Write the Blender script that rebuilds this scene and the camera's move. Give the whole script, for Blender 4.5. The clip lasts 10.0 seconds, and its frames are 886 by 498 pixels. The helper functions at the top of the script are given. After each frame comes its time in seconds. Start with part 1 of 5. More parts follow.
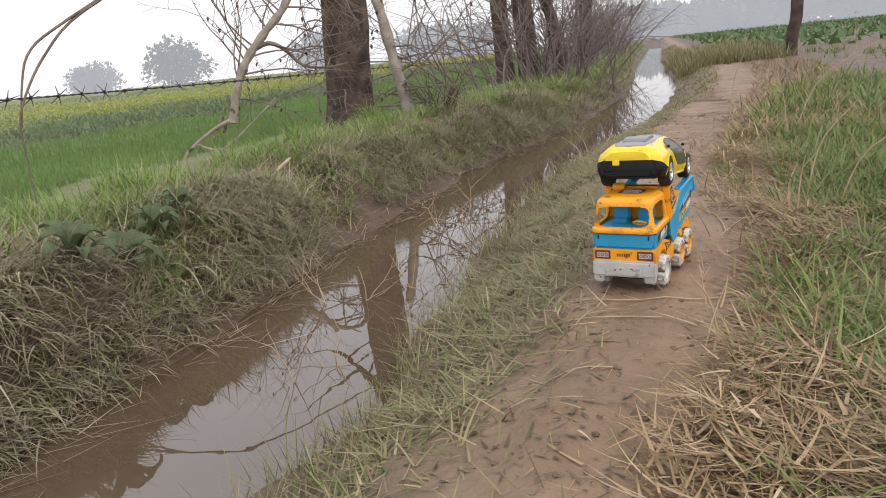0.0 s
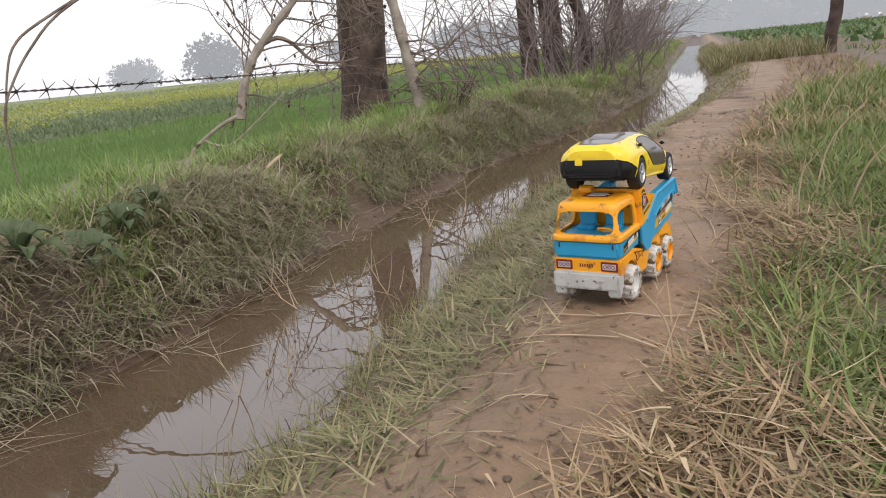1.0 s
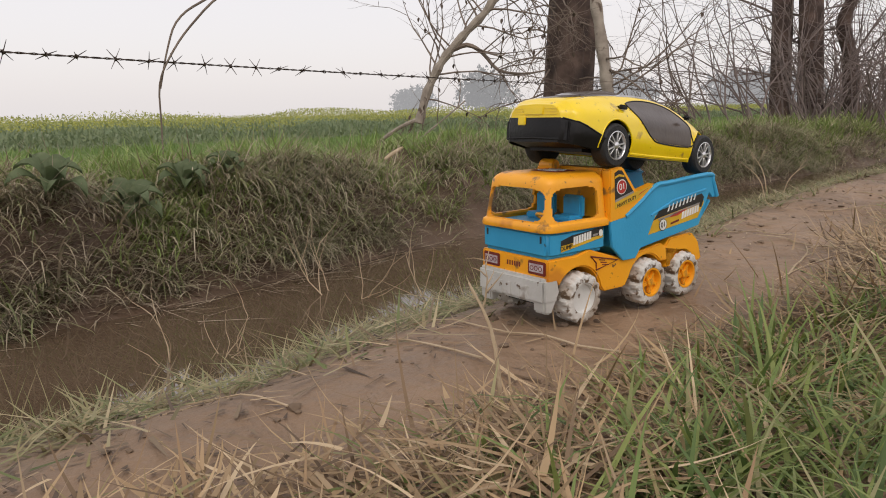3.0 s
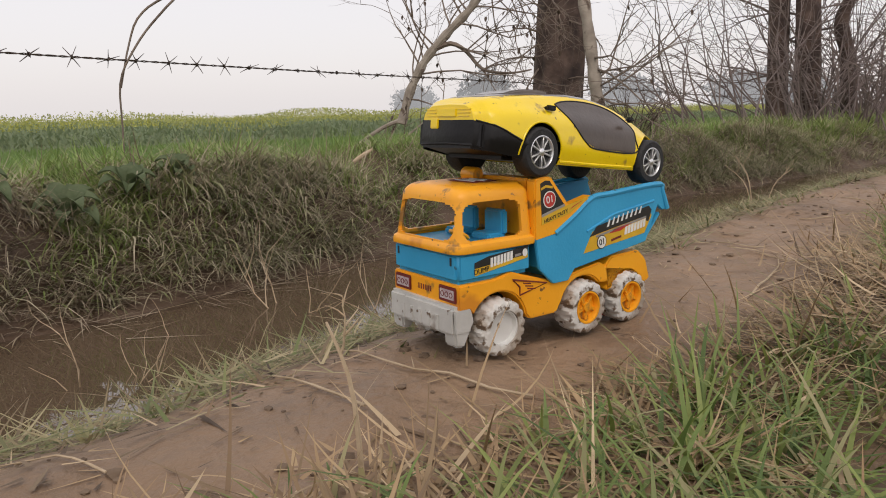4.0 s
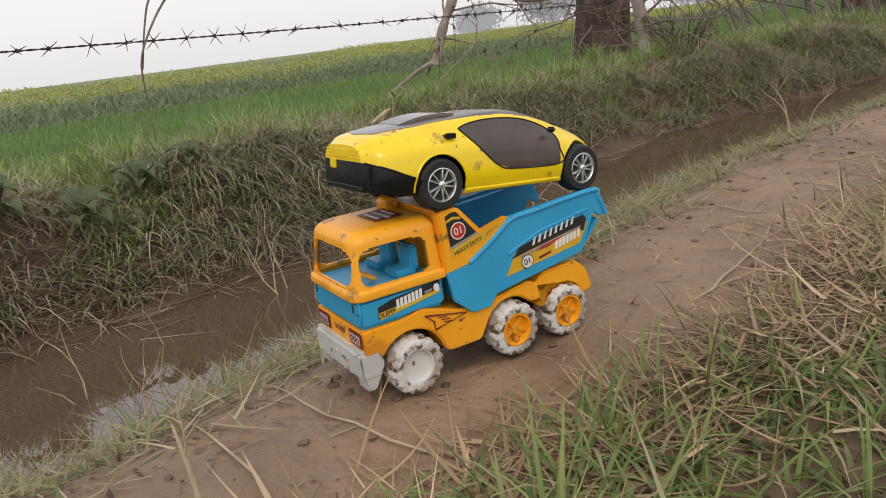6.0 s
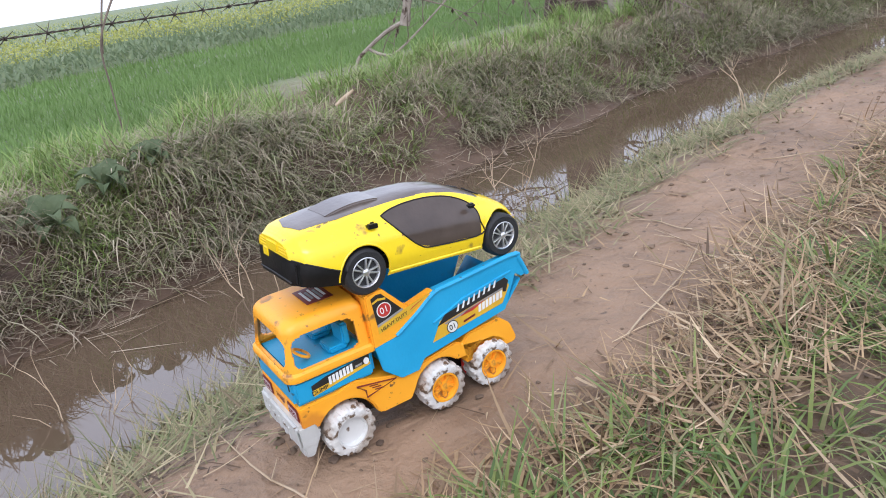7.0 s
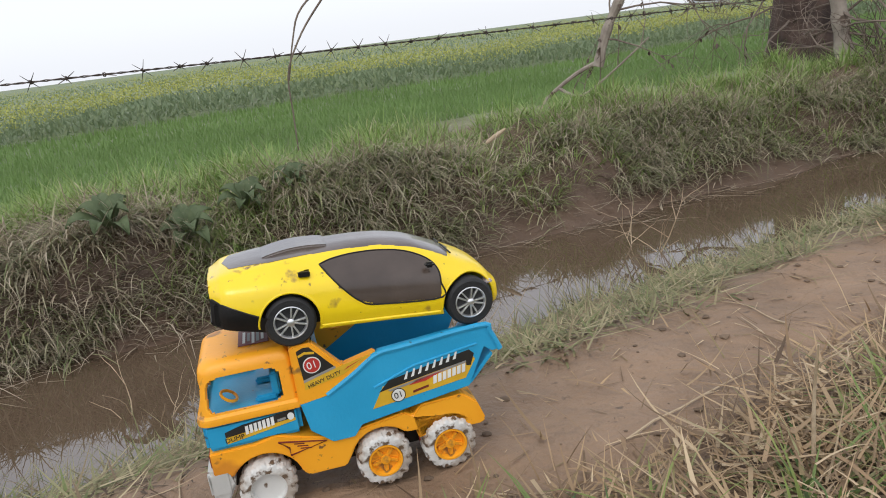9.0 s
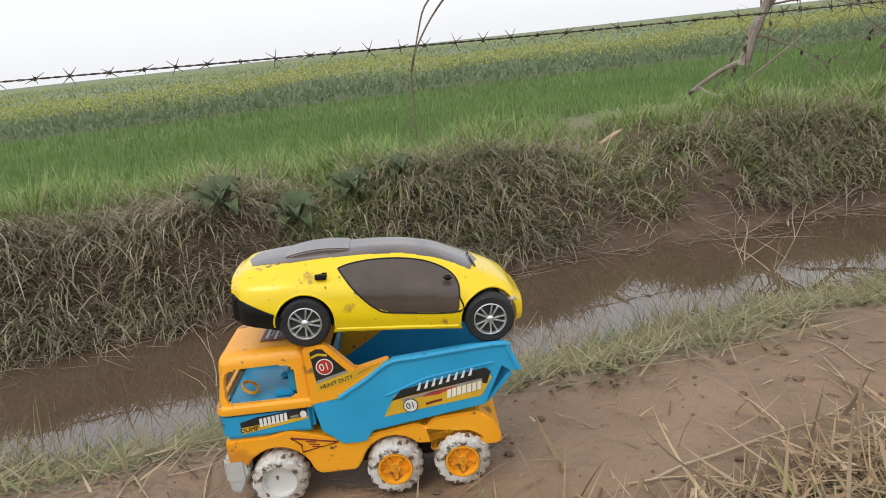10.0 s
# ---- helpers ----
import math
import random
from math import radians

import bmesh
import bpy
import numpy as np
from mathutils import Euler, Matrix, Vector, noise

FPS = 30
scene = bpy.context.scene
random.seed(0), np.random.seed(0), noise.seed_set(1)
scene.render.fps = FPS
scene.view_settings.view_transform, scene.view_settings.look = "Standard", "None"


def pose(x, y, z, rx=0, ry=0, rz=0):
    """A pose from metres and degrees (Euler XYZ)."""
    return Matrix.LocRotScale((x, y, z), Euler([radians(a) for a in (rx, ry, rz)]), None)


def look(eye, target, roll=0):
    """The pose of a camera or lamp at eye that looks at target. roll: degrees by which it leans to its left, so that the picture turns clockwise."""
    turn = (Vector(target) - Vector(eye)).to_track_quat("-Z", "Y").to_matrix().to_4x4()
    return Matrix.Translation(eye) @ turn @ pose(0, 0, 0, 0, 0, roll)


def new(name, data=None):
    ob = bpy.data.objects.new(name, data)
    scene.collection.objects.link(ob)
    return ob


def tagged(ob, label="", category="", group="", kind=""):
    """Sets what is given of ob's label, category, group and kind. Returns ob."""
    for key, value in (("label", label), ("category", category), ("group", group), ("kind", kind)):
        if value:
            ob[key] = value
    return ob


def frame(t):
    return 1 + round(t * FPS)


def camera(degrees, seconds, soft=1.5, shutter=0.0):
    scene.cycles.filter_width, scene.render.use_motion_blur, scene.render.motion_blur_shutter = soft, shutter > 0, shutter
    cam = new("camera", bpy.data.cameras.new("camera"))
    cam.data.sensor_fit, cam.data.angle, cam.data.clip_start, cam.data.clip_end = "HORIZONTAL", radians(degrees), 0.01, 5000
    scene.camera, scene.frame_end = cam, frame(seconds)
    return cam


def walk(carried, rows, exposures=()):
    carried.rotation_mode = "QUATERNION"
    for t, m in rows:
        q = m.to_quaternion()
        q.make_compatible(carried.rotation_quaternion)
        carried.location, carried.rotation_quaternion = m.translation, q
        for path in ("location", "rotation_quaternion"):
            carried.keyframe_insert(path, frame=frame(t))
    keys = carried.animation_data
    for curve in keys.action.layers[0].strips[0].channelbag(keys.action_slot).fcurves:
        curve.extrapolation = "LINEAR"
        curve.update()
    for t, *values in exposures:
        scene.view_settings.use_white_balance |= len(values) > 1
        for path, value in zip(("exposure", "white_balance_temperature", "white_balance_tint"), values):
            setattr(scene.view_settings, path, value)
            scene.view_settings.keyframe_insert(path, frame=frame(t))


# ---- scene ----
ROWS = [
    (0, -0.016, -1.261, 0.393, 75.07, 5.63, 16.14), (0.5, 0.044, -1.191, 0.398, 75.64, 6.62, 17.58),
    (1, 0.079, -1.124, 0.367, 75.18, 5.6, 19.01), (1.5, 0.121, -1.065, 0.335, 77.12, 3.61, 24.31),
    (2, 0.192, -0.944, 0.302, 79.82, 2, 30.08), (2.5, 0.269, -0.836, 0.241, 80.34, 1.62, 37.63),
    (3, 0.334, -0.733, 0.214, 79.36, 1.19, 39.63), (4.5, 0.347, -0.546, 0.213, 79.44, 1.14, 39.94),
    (5, 0.374, -0.494, 0.205, 80.8, 1.29, 41.26), (6.5, 0.457, -0.459, 0.38, 69.7, 9.15, 44.98),
    (7, 0.491, -0.42, 0.433, 68.14, 8.13, 43.16), (7.5, 0.542, -0.321, 0.418, 69.39, 8.21, 48.63),
    (8, 0.555, -0.265, 0.418, 68.89, 8.37, 51.36), (8.5, 0.552, -0.205, 0.412, 71.41, 5.21, 55.83),
    (9, 0.58, -0.181, 0.398, 73.43, 7.03, 61.94), (9.5, 0.607, -0.111, 0.402, 74.4, 8.74, 68.85),
    (10, 0.601, -0.075, 0.401, 73.96, 5.99, 73.79)]
cam = camera(62.95, 10.0, soft=1.0)
EXPOSURES = [(0.0, 0.07, 6500, 13), (1.5, 0.02, 6500, 13), (2.0, -0.07, 6600, 14), (2.5, -0.25, 6850, 15), (3.0, -0.32, 6850, 15), (5.0, -0.32, 6800, 15),
             (6.5, -0.02, 6400, 12), (7.0, 0.43, 5680, 15), (7.5, 0.22, 5720, 16), (8.0, 0.38, 5620, 15), (8.5, 0.03, 5900, 12), (9.5, -0.06, 6350, 10), (10.0, -0.06, 6400, 10)]
walk(cam, [(r[0], pose(*r[1:])) for r in ROWS], EXPOSURES)

# ---- light: a bright overcast sky, with a weak and very soft sun ----
world = bpy.data.worlds.new("overcast_sky")
scene.world = world
world.use_nodes = True
wn, wl = world.node_tree.nodes, world.node_tree.links
wn.clear()
sky = wn.new("ShaderNodeTexSky")
sky.sky_type, sky.sun_disc = "NISHITA", False
sky.sun_elevation, sky.sun_rotation = radians(55), radians(120)
sky.air_density, sky.dust_density = 1.0, 4.0
sky_bg = wn.new("ShaderNodeBackground")
sky_bg.inputs["Strength"].default_value = 0.05
wl.new(sky.outputs[0], sky_bg.inputs["Color"])
cloud = wn.new("ShaderNodeBackground")
cloud.inputs["Color"].default_value = (0.95, 0.95, 0.965, 1)
cloud.inputs["Strength"].default_value = 0.97
both = wn.new("ShaderNodeAddShader")
wout = wn.new("ShaderNodeOutputWorld")
wl.new(sky_bg.outputs[0], both.inputs[0])
wl.new(cloud.outputs[0], both.inputs[1])
wl.new(both.outputs[0], wout.inputs["Surface"])
sun_data = bpy.data.lights.new("sun", "SUN")
sun_data.energy, sun_data.angle, sun_data.color = 0.7, radians(25), (1.0, 0.96, 0.9)
sun = new("sun", sun_data)
sun.matrix_world = look((2.5, -3.0, 5.0), (0, 0, 0))


# ---- materials ----
def mat(name, cols, scale=8.0, rough=0.6, bump=0.2, bscale=60.0, vary="", metal=0.0, spots=None, spec=0.5, thin=0.0, coat=0.0):
    """A surface whose colour runs over cols by noise, or by a random number for each island or object."""
    m = bpy.data.materials.new(name)
    m.use_nodes = True
    n, l = m.node_tree.nodes, m.node_tree.links
    bsdf, outp = n["Principled BSDF"], n["Material Output"]
    bsdf.inputs["Roughness"].default_value = rough
    bsdf.inputs["Metallic"].default_value = metal
    bsdf.inputs["Specular IOR Level"].default_value = spec
    bsdf.inputs["Coat Weight"].default_value = coat
    tc = n.new("ShaderNodeTexCoord")
    noise_tex = n.new("ShaderNodeTexNoise")
    noise_tex.inputs["Scale"].default_value = scale
    noise_tex.inputs["Detail"].default_value = 6
    l.new(tc.outputs["Object"], noise_tex.inputs["Vector"])
    ramp = n.new("ShaderNodeValToRGB")
    els = ramp.color_ramp.elements
    lo, hi = (0.0, 1.0) if vary else (0.3, 0.7)
    els[0].position, els[1].position = lo, hi
    for i, c in enumerate(cols):
        p = lo + (hi - lo) * i / max(1, len(cols) - 1)
        e = els[0] if i == 0 else els[-1] if i == len(cols) - 1 else els.new(p)
        e.color = (*c, 1)
    if len(cols) == 1:
        els[0].color = els[1].color = (*cols[0], 1)
    if vary == "island":
        l.new(n.new("ShaderNodeNewGeometry").outputs["Random Per Island"], ramp.inputs[0])
    elif vary == "object":
        l.new(n.new("ShaderNodeObjectInfo").outputs["Random"], ramp.inputs[0])
    else:
        l.new(noise_tex.outputs["Fac"], ramp.inputs[0])
    col = ramp.outputs[0]
    if vary:
        tone = n.new("ShaderNodeMix")
        tone.data_type, tone.blend_type = "RGBA", "MULTIPLY"
        grey = n.new("ShaderNodeMapRange")
        grey.inputs[3].default_value, grey.inputs[4].default_value = 0.65, 1.35
        l.new(noise_tex.outputs["Fac"], grey.inputs[0])
        tone.inputs["Factor"].default_value = 0.8
        l.new(col, tone.inputs[6])
        l.new(grey.outputs[0], tone.inputs[7])
        col = tone.outputs[2]
    for sc, sscale, lim, seed in (spots or ()):
        t = n.new("ShaderNodeTexNoise")
        t.inputs["Scale"].default_value, t.inputs["Detail"].default_value = sscale, 4
        off = n.new("ShaderNodeVectorMath")
        off.inputs[1].default_value = (seed, seed * 2, seed * 3)
        l.new(tc.outputs["Object"], off.inputs[0])
        l.new(off.outputs[0], t.inputs["Vector"])
        r = n.new("ShaderNodeMapRange")
        r.inputs[1].default_value, r.inputs[2].default_value = lim, lim + 0.06
        l.new(t.outputs["Fac"], r.inputs[0])
        mx = n.new("ShaderNodeMix")
        mx.data_type = "RGBA"
        l.new(r.outputs[0], mx.inputs["Factor"])
        l.new(col, mx.inputs[6])
        mx.inputs[7].default_value = (*sc, 1)
        col = mx.outputs[2]
    l.new(col, bsdf.inputs["Base Color"])
    if bump:
        bt = n.new("ShaderNodeTexNoise")
        bt.inputs["Scale"].default_value, bt.inputs["Detail"].default_value = bscale, 8
        l.new(tc.outputs["Object"], bt.inputs["Vector"])
        b = n.new("ShaderNodeBump")
        b.inputs["Strength"].default_value, b.inputs["Distance"].default_value = bump, 0.01
        l.new(bt.outputs["Fac"], b.inputs["Height"])
        l.new(b.outputs[0], bsdf.inputs["Normal"])
    if thin:
        tr = n.new("ShaderNodeBsdfTranslucent")
        l.new(col, tr.inputs["Color"])
        mix = n.new("ShaderNodeMixShader")
        mix.inputs[0].default_value = thin
        l.new(bsdf.outputs[0], mix.inputs[1])
        l.new(tr.outputs[0], mix.inputs[2])
        l.new(mix.outputs[0], outp.inputs["Surface"])
    return m


MUD = (0.13, 0.085, 0.05)
M = {}
M["orange"] = mat("orange_plastic", [(0.88, 0.36, 0.012), (0.94, 0.42, 0.02)], 20, 0.38, 0.05, 300,
                  spots=[((0.16, 0.085, 0.035), 130, 0.665, 1.3), ((0.30, 0.15, 0.04), 38, 0.63, 2.7), ((0.66, 0.25, 0.02), 14, 0.60, 4.1)])
M["blue"] = mat("blue_plastic", [(0.022, 0.31, 0.55), (0.035, 0.37, 0.64)], 18, 0.4, 0.05, 300,
                spots=[((0.05, 0.10, 0.12), 120, 0.70, 2.2), ((0.05, 0.24, 0.36), 16, 0.62, 3.1)])
M["grey"] = mat("grey_plastic", [(0.46, 0.46, 0.43), (0.58, 0.58, 0.55)], 30, 0.5, 0.08, 200, spots=[(MUD, 110, 0.64, 3.3), ((0.34, 0.31, 0.27), 30, 0.56, 1.0)])
M["tyre_white"] = mat("muddy_white_plastic", [(0.55, 0.54, 0.50), (0.70, 0.69, 0.65)], 40, 0.6, 0.15, 200,
                      spots=[((0.40, 0.35, 0.29), 30, 0.50, 2.0), (MUD, 95, 0.56, 5.0)])
M["rim_white"] = mat("white_plastic", [(0.60, 0.60, 0.57), (0.70, 0.70, 0.67)], 30, 0.5, 0.05, 200, spots=[(MUD, 70, 0.66, 6.0)])
M["red"] = mat("red_plastic", [(0.6, 0.04, 0.03)], 30, 0.45, 0.05, 200)
M["black"] = mat("black_plastic", [(0.006, 0.006, 0.007), (0.012, 0.011, 0.011)], 30, 0.38, 0.06, 250, spots=[((0.03, 0.022, 0.017), 40, 0.64, 7.0)], spec=0.3)
M["rubber"] = mat("black_rubber", [(0.012, 0.012, 0.013), (0.02, 0.02, 0.02)], 40, 0.65, 0.2, 400)
M["yellow"] = mat("yellow_paint", [(0.88, 0.62, 0.004), (0.93, 0.68, 0.008)], 18, 0.28, 0.03, 250,
                  spots=[((0.20, 0.11, 0.03), 110, 0.67, 8.0), ((0.42, 0.27, 0.03), 40, 0.655, 9.0)], coat=0.3)
M["glass"] = mat("dusty_dark_plastic_glass", [(0.045, 0.030, 0.022), (0.085, 0.062, 0.048)], 24, 0.3, 0.04, 200, coat=0.2)
M["roof_black"] = mat("dusty_black_roof", [(0.07, 0.052, 0.044), (0.15, 0.12, 0.102)], 22, 0.3, 0.04, 200, coat=0.6)
M["chrome"] = mat("chrome_plastic", [(0.68, 0.68, 0.68), (0.82, 0.82, 0.82)], 60, 0.3, 0.03, 200, metal=0.9)
M["st_black"] = mat("sticker_black", [(0.015, 0.014, 0.013), (0.03, 0.026, 0.022)], 40, 0.45, 0)
M["st_white"] = mat("sticker_white", [(0.72, 0.72, 0.68), (0.82, 0.82, 0.78)], 40, 0.45, 0)
M["st_yellow"] = mat("sticker_gold", [(0.62, 0.36, 0.02), (0.75, 0.46, 0.03)], 40, 0.45, 0)
M["st_red"] = mat("sticker_red", [(0.45, 0.03, 0.025), (0.55, 0.05, 0.03)], 40, 0.45, 0)
M["st_maroon"] = mat("sticker_maroon", [(0.14, 0.015, 0.015), (0.2, 0.03, 0.02)], 40, 0.45, 0)
M["st_lens"] = mat("sticker_lens", [(0.35, 0.25, 0.27), (0.6, 0.55, 0.55)], 120, 0.4, 0)
M["st_grey"] = mat("sticker_grey", [(0.25, 0.24, 0.22), (0.33, 0.32, 0.3)], 40, 0.45, 0)
M["bark"] = mat("dark_bark", [(0.03, 0.02, 0.017), (0.075, 0.05, 0.04), (0.14, 0.095, 0.075)], 9, 0.9, 0.9, 35)
M["pale_wood"] = mat("bleached_wood", [(0.21, 0.175, 0.14), (0.40, 0.35, 0.285)], 14, 0.8, 0.5, 60, spots=[((0.10, 0.07, 0.05), 18, 0.60, 1.0)])
M["twig"] = mat("grey_brown_twig", [(0.12, 0.09, 0.07), (0.24, 0.19, 0.15)], 12, 0.85, 0.4, 80)
# Stems lightened and greyed: the mist before the thicket is in this colour.
M["twig_dark"] = mat("mist_paled_dry_stem", [(0.12, 0.095, 0.088), (0.24, 0.19, 0.17)], 6, 0.9, 0.3, 60)
M["wire"] = mat("rusted_steel_wire", [(0.05, 0.038, 0.032), (0.12, 0.09, 0.075)], 60, 0.6, 0.2, 300, metal=0.5)
M["dry_leaf"] = mat("dry_brown_leaf", [(0.05, 0.035, 0.028), (0.13, 0.09, 0.06)], 30, 0.8, 0.2, 100)
STRAW = [(0.31, 0.20, 0.105), (0.45, 0.325, 0.185), (0.15, 0.095, 0.05), (0.62, 0.48, 0.30), (0.33, 0.215, 0.115), (0.11, 0.07, 0.04), (0.48, 0.335, 0.18), (0.23, 0.15, 0.08), (0.25, 0.22, 0.09)]
M["straw"] = mat("dry_straw", STRAW, 6, 0.7, 0, vary="island", thin=0.15)
M["verge"] = mat("verge_grass_blades", [(0.14, 0.19, 0.045), (0.21, 0.27, 0.065), (0.28, 0.33, 0.10), (0.16, 0.21, 0.05), (0.36, 0.32, 0.17), (0.15, 0.22, 0.055), (0.20, 0.27, 0.08), (0.08, 0.13, 0.035), (0.12, 0.19, 0.05)], 3, 0.6, 0, vary="island", thin=0.3)
M["strip"] = mat("trampled_grass_blades", [(0.15, 0.19, 0.06), (0.37, 0.30, 0.165), (0.20, 0.22, 0.085), (0.48, 0.40, 0.24), (0.10, 0.13, 0.04), (0.28, 0.225, 0.12), (0.19, 0.135, 0.08), (0.16, 0.20, 0.065), (0.38, 0.33, 0.185)], 3, 0.65, 0, vary="island", thin=0.25)
M["bank"] = mat("bank_grass_blades", [(0.18, 0.27, 0.06), (0.26, 0.35, 0.09), (0.40, 0.38, 0.20), (0.20, 0.30, 0.07), (0.32, 0.37, 0.13), (0.24, 0.33, 0.09), (0.12, 0.19, 0.04), (0.48, 0.43, 0.27), (0.19, 0.29, 0.065), (0.28, 0.36, 0.11)], 2, 0.65, 0, vary="island", thin=0.25)
M["hanging"] = mat("hanging_dry_grass_blades", [(0.46, 0.39, 0.27), (0.22, 0.19, 0.12), (0.58, 0.50, 0.37), (0.22, 0.25, 0.10), (0.36, 0.31, 0.22), (0.13, 0.16, 0.06), (0.30, 0.29, 0.15)], 2, 0.75, 0, vary="island", thin=0.2)
M["wheat"] = mat("young_wheat_blades", [(0.165, 0.265, 0.075), (0.185, 0.285, 0.085), (0.175, 0.275, 0.08), (0.20, 0.30, 0.10)], 0.8, 0.6, 0, vary="island", thin=0.35)
M["crest"] = mat("fresh_bank_blades", [(0.19, 0.31, 0.07), (0.27, 0.38, 0.10), (0.21, 0.33, 0.08), (0.35, 0.40, 0.15), (0.13, 0.22, 0.05)], 2, 0.6, 0, vary="island", thin=0.3)
# Mustard leaves paled towards grey: haze over the field put into their colour.
M["mustard_leaf"] = mat("haze_paled_mustard_leaves", [(0.20, 0.26, 0.145), (0.23, 0.29, 0.165), (0.25, 0.30, 0.155)], 0.5, 0.65, 0, vary="island", thin=0.4)
M["mustard_flower"] = mat("mustard_flowers", [(0.42, 0.43, 0.11), (0.34, 0.38, 0.12), (0.52, 0.49, 0.10)], 0.5, 0.7, 0, vary="island", thin=0.3)
M["litter"] = mat("dark_plant_litter", [(0.075, 0.05, 0.034), (0.12, 0.085, 0.055), (0.20, 0.145, 0.09)], 6, 0.8, 0, vary="island")
M["weed"] = mat("broad_weed_leaf", [(0.09, 0.125, 0.055), (0.16, 0.20, 0.10)], 30, 0.7, 0.3, 80, thin=0.25)
M["tangle"] = mat("dead_grass_tangle", [(0.28, 0.22, 0.15), (0.44, 0.37, 0.27), (0.18, 0.13, 0.09), (0.56, 0.48, 0.36), (0.34, 0.28, 0.19), (0.22, 0.18, 0.11)], 2, 0.8, 0, vary="island", thin=0.3)
M["crop_leaf"] = mat("leafy_crop", [(0.06, 0.12, 0.04), (0.12, 0.20, 0.07), (0.16, 0.22, 0.09)], 0.5, 0.6, 0, vary="island", thin=0.3)


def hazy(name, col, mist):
    """Far leaves and trunks, with the haze before them painted in as a glow."""
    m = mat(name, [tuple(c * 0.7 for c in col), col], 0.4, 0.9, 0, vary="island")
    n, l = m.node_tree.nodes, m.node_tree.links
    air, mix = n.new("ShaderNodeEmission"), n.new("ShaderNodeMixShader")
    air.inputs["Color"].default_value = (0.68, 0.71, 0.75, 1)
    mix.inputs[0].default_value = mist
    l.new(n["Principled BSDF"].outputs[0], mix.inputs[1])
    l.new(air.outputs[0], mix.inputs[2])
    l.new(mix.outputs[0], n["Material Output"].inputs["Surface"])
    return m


M["far_crown"] = hazy("haze_glow_far_crown", (0.08, 0.10, 0.08), 0.48)
M["farther_crown"] = hazy("more_haze_glow_far_crown", (0.08, 0.10, 0.08), 0.58)
M["far_trunk"] = hazy("haze_glow_far_trunk", (0.08, 0.07, 0.06), 0.45)


def ground_material():
    """Soil that changes across the ditch: field, bank, wet mud, trodden path."""
    m = bpy.data.materials.new("soil")
    m.use_nodes = True
    n, l = m.node_tree.nodes, m.node_tree.links
    bsdf = n["Principled BSDF"]
    at = n.new("ShaderNodeAttribute")
    at.attribute_name = "across"
    tc = n.new("ShaderNodeTexCoord")

    def tex(scale, detail=8):
        t = n.new("ShaderNodeTexNoise")
        t.inputs["Scale"].default_value, t.inputs["Detail"].default_value = scale, detail
        l.new(tc.outputs["Object"], t.inputs["Vector"])
        return t.outputs["Fac"]

    def math_node(op, a, b):
        q = n.new("ShaderNodeMath")
        q.operation = op
        for i, v in enumerate((a, b)):
            if isinstance(v, float):
                q.inputs[i].default_value = v
            else:
                l.new(v, q.inputs[i])
        return q.outputs[0]

    wob = math_node("MULTIPLY", math_node("SUBTRACT", tex(9.0), 0.5), 0.22)
    place = math_node("ADD", at.outputs["Fac"], wob)
    mr = n.new("ShaderNodeMapRange")
    mr.inputs[1].default_value, mr.inputs[2].default_value = -3.0, 1.0
    l.new(place, mr.inputs[0])
    ramp = n.new("ShaderNodeValToRGB")
    stops = [(-3.0, (0.15, 0.19, 0.075)), (-2.75, (0.15, 0.15, 0.065)), (-2.4, (0.19, 0.145, 0.09)), (-1.45, (0.15, 0.105, 0.07)),
             (-1.05, (0.11, 0.072, 0.048)), (-0.5, (0.14, 0.098, 0.065)), (-0.3, (0.20, 0.145, 0.095)), (-0.14, (0.27, 0.182, 0.115)),
             (0.1, (0.27, 0.182, 0.115)), (0.2, (0.18, 0.12, 0.073)), (0.4, (0.12, 0.082, 0.05)), (0.9, (0.14, 0.098, 0.06))]
    els = ramp.color_ramp.elements
    for i, (u, c) in enumerate(stops):
        p = (u + 3.0) / 4.0
        e = els[0] if i == 0 else els[1] if i == 1 else els.new(p)
        e.position, e.color = p, (*c, 1)
    l.new(mr.outputs[0], ramp.inputs[0])
    mx = n.new("ShaderNodeMix")
    mx.data_type, mx.blend_type = "RGBA", "MULTIPLY"
    mx.inputs["Factor"].default_value = 0.75
    tone = n.new("ShaderNodeValToRGB")
    tone.color_ramp.elements[0].position, tone.color_ramp.elements[1].position = 0.32, 0.68
    tone.color_ramp.elements[0].color, tone.color_ramp.elements[1].color = (0.66, 0.64, 0.62, 1), (1.22, 1.2, 1.18, 1)
    l.new(tex(5.0), tone.inputs[0])
    l.new(ramp.outputs[0], mx.inputs[6])
    l.new(tone.outputs[0], mx.inputs[7])
    crumbs = n.new("ShaderNodeMapRange")
    crumbs.inputs[1].default_value, crumbs.inputs[2].default_value = 0.66, 0.73
    l.new(tex(55.0, 3), crumbs.inputs[0])
    mx2 = n.new("ShaderNodeMix")
    mx2.data_type = "RGBA"
    l.new(crumbs.outputs[0], mx2.inputs["Factor"])
    l.new(mx.outputs[2], mx2.inputs[6])
    mx2.inputs[7].default_value = (0.11, 0.075, 0.05, 1)
    l.new(mx2.outputs[2], bsdf.inputs["Base Color"])
    rr = n.new("ShaderNodeMapRange")
    rr.inputs[3].default_value, rr.inputs[4].default_value = 0.33, 0.8
    l.new(tex(7.0), rr.inputs[0])
    l.new(rr.outputs[0], bsdf.inputs["Roughness"])
    bsdf.inputs["Specular IOR Level"].default_value = 0.35
    b1, b2 = n.new("ShaderNodeBump"), n.new("ShaderNodeBump")
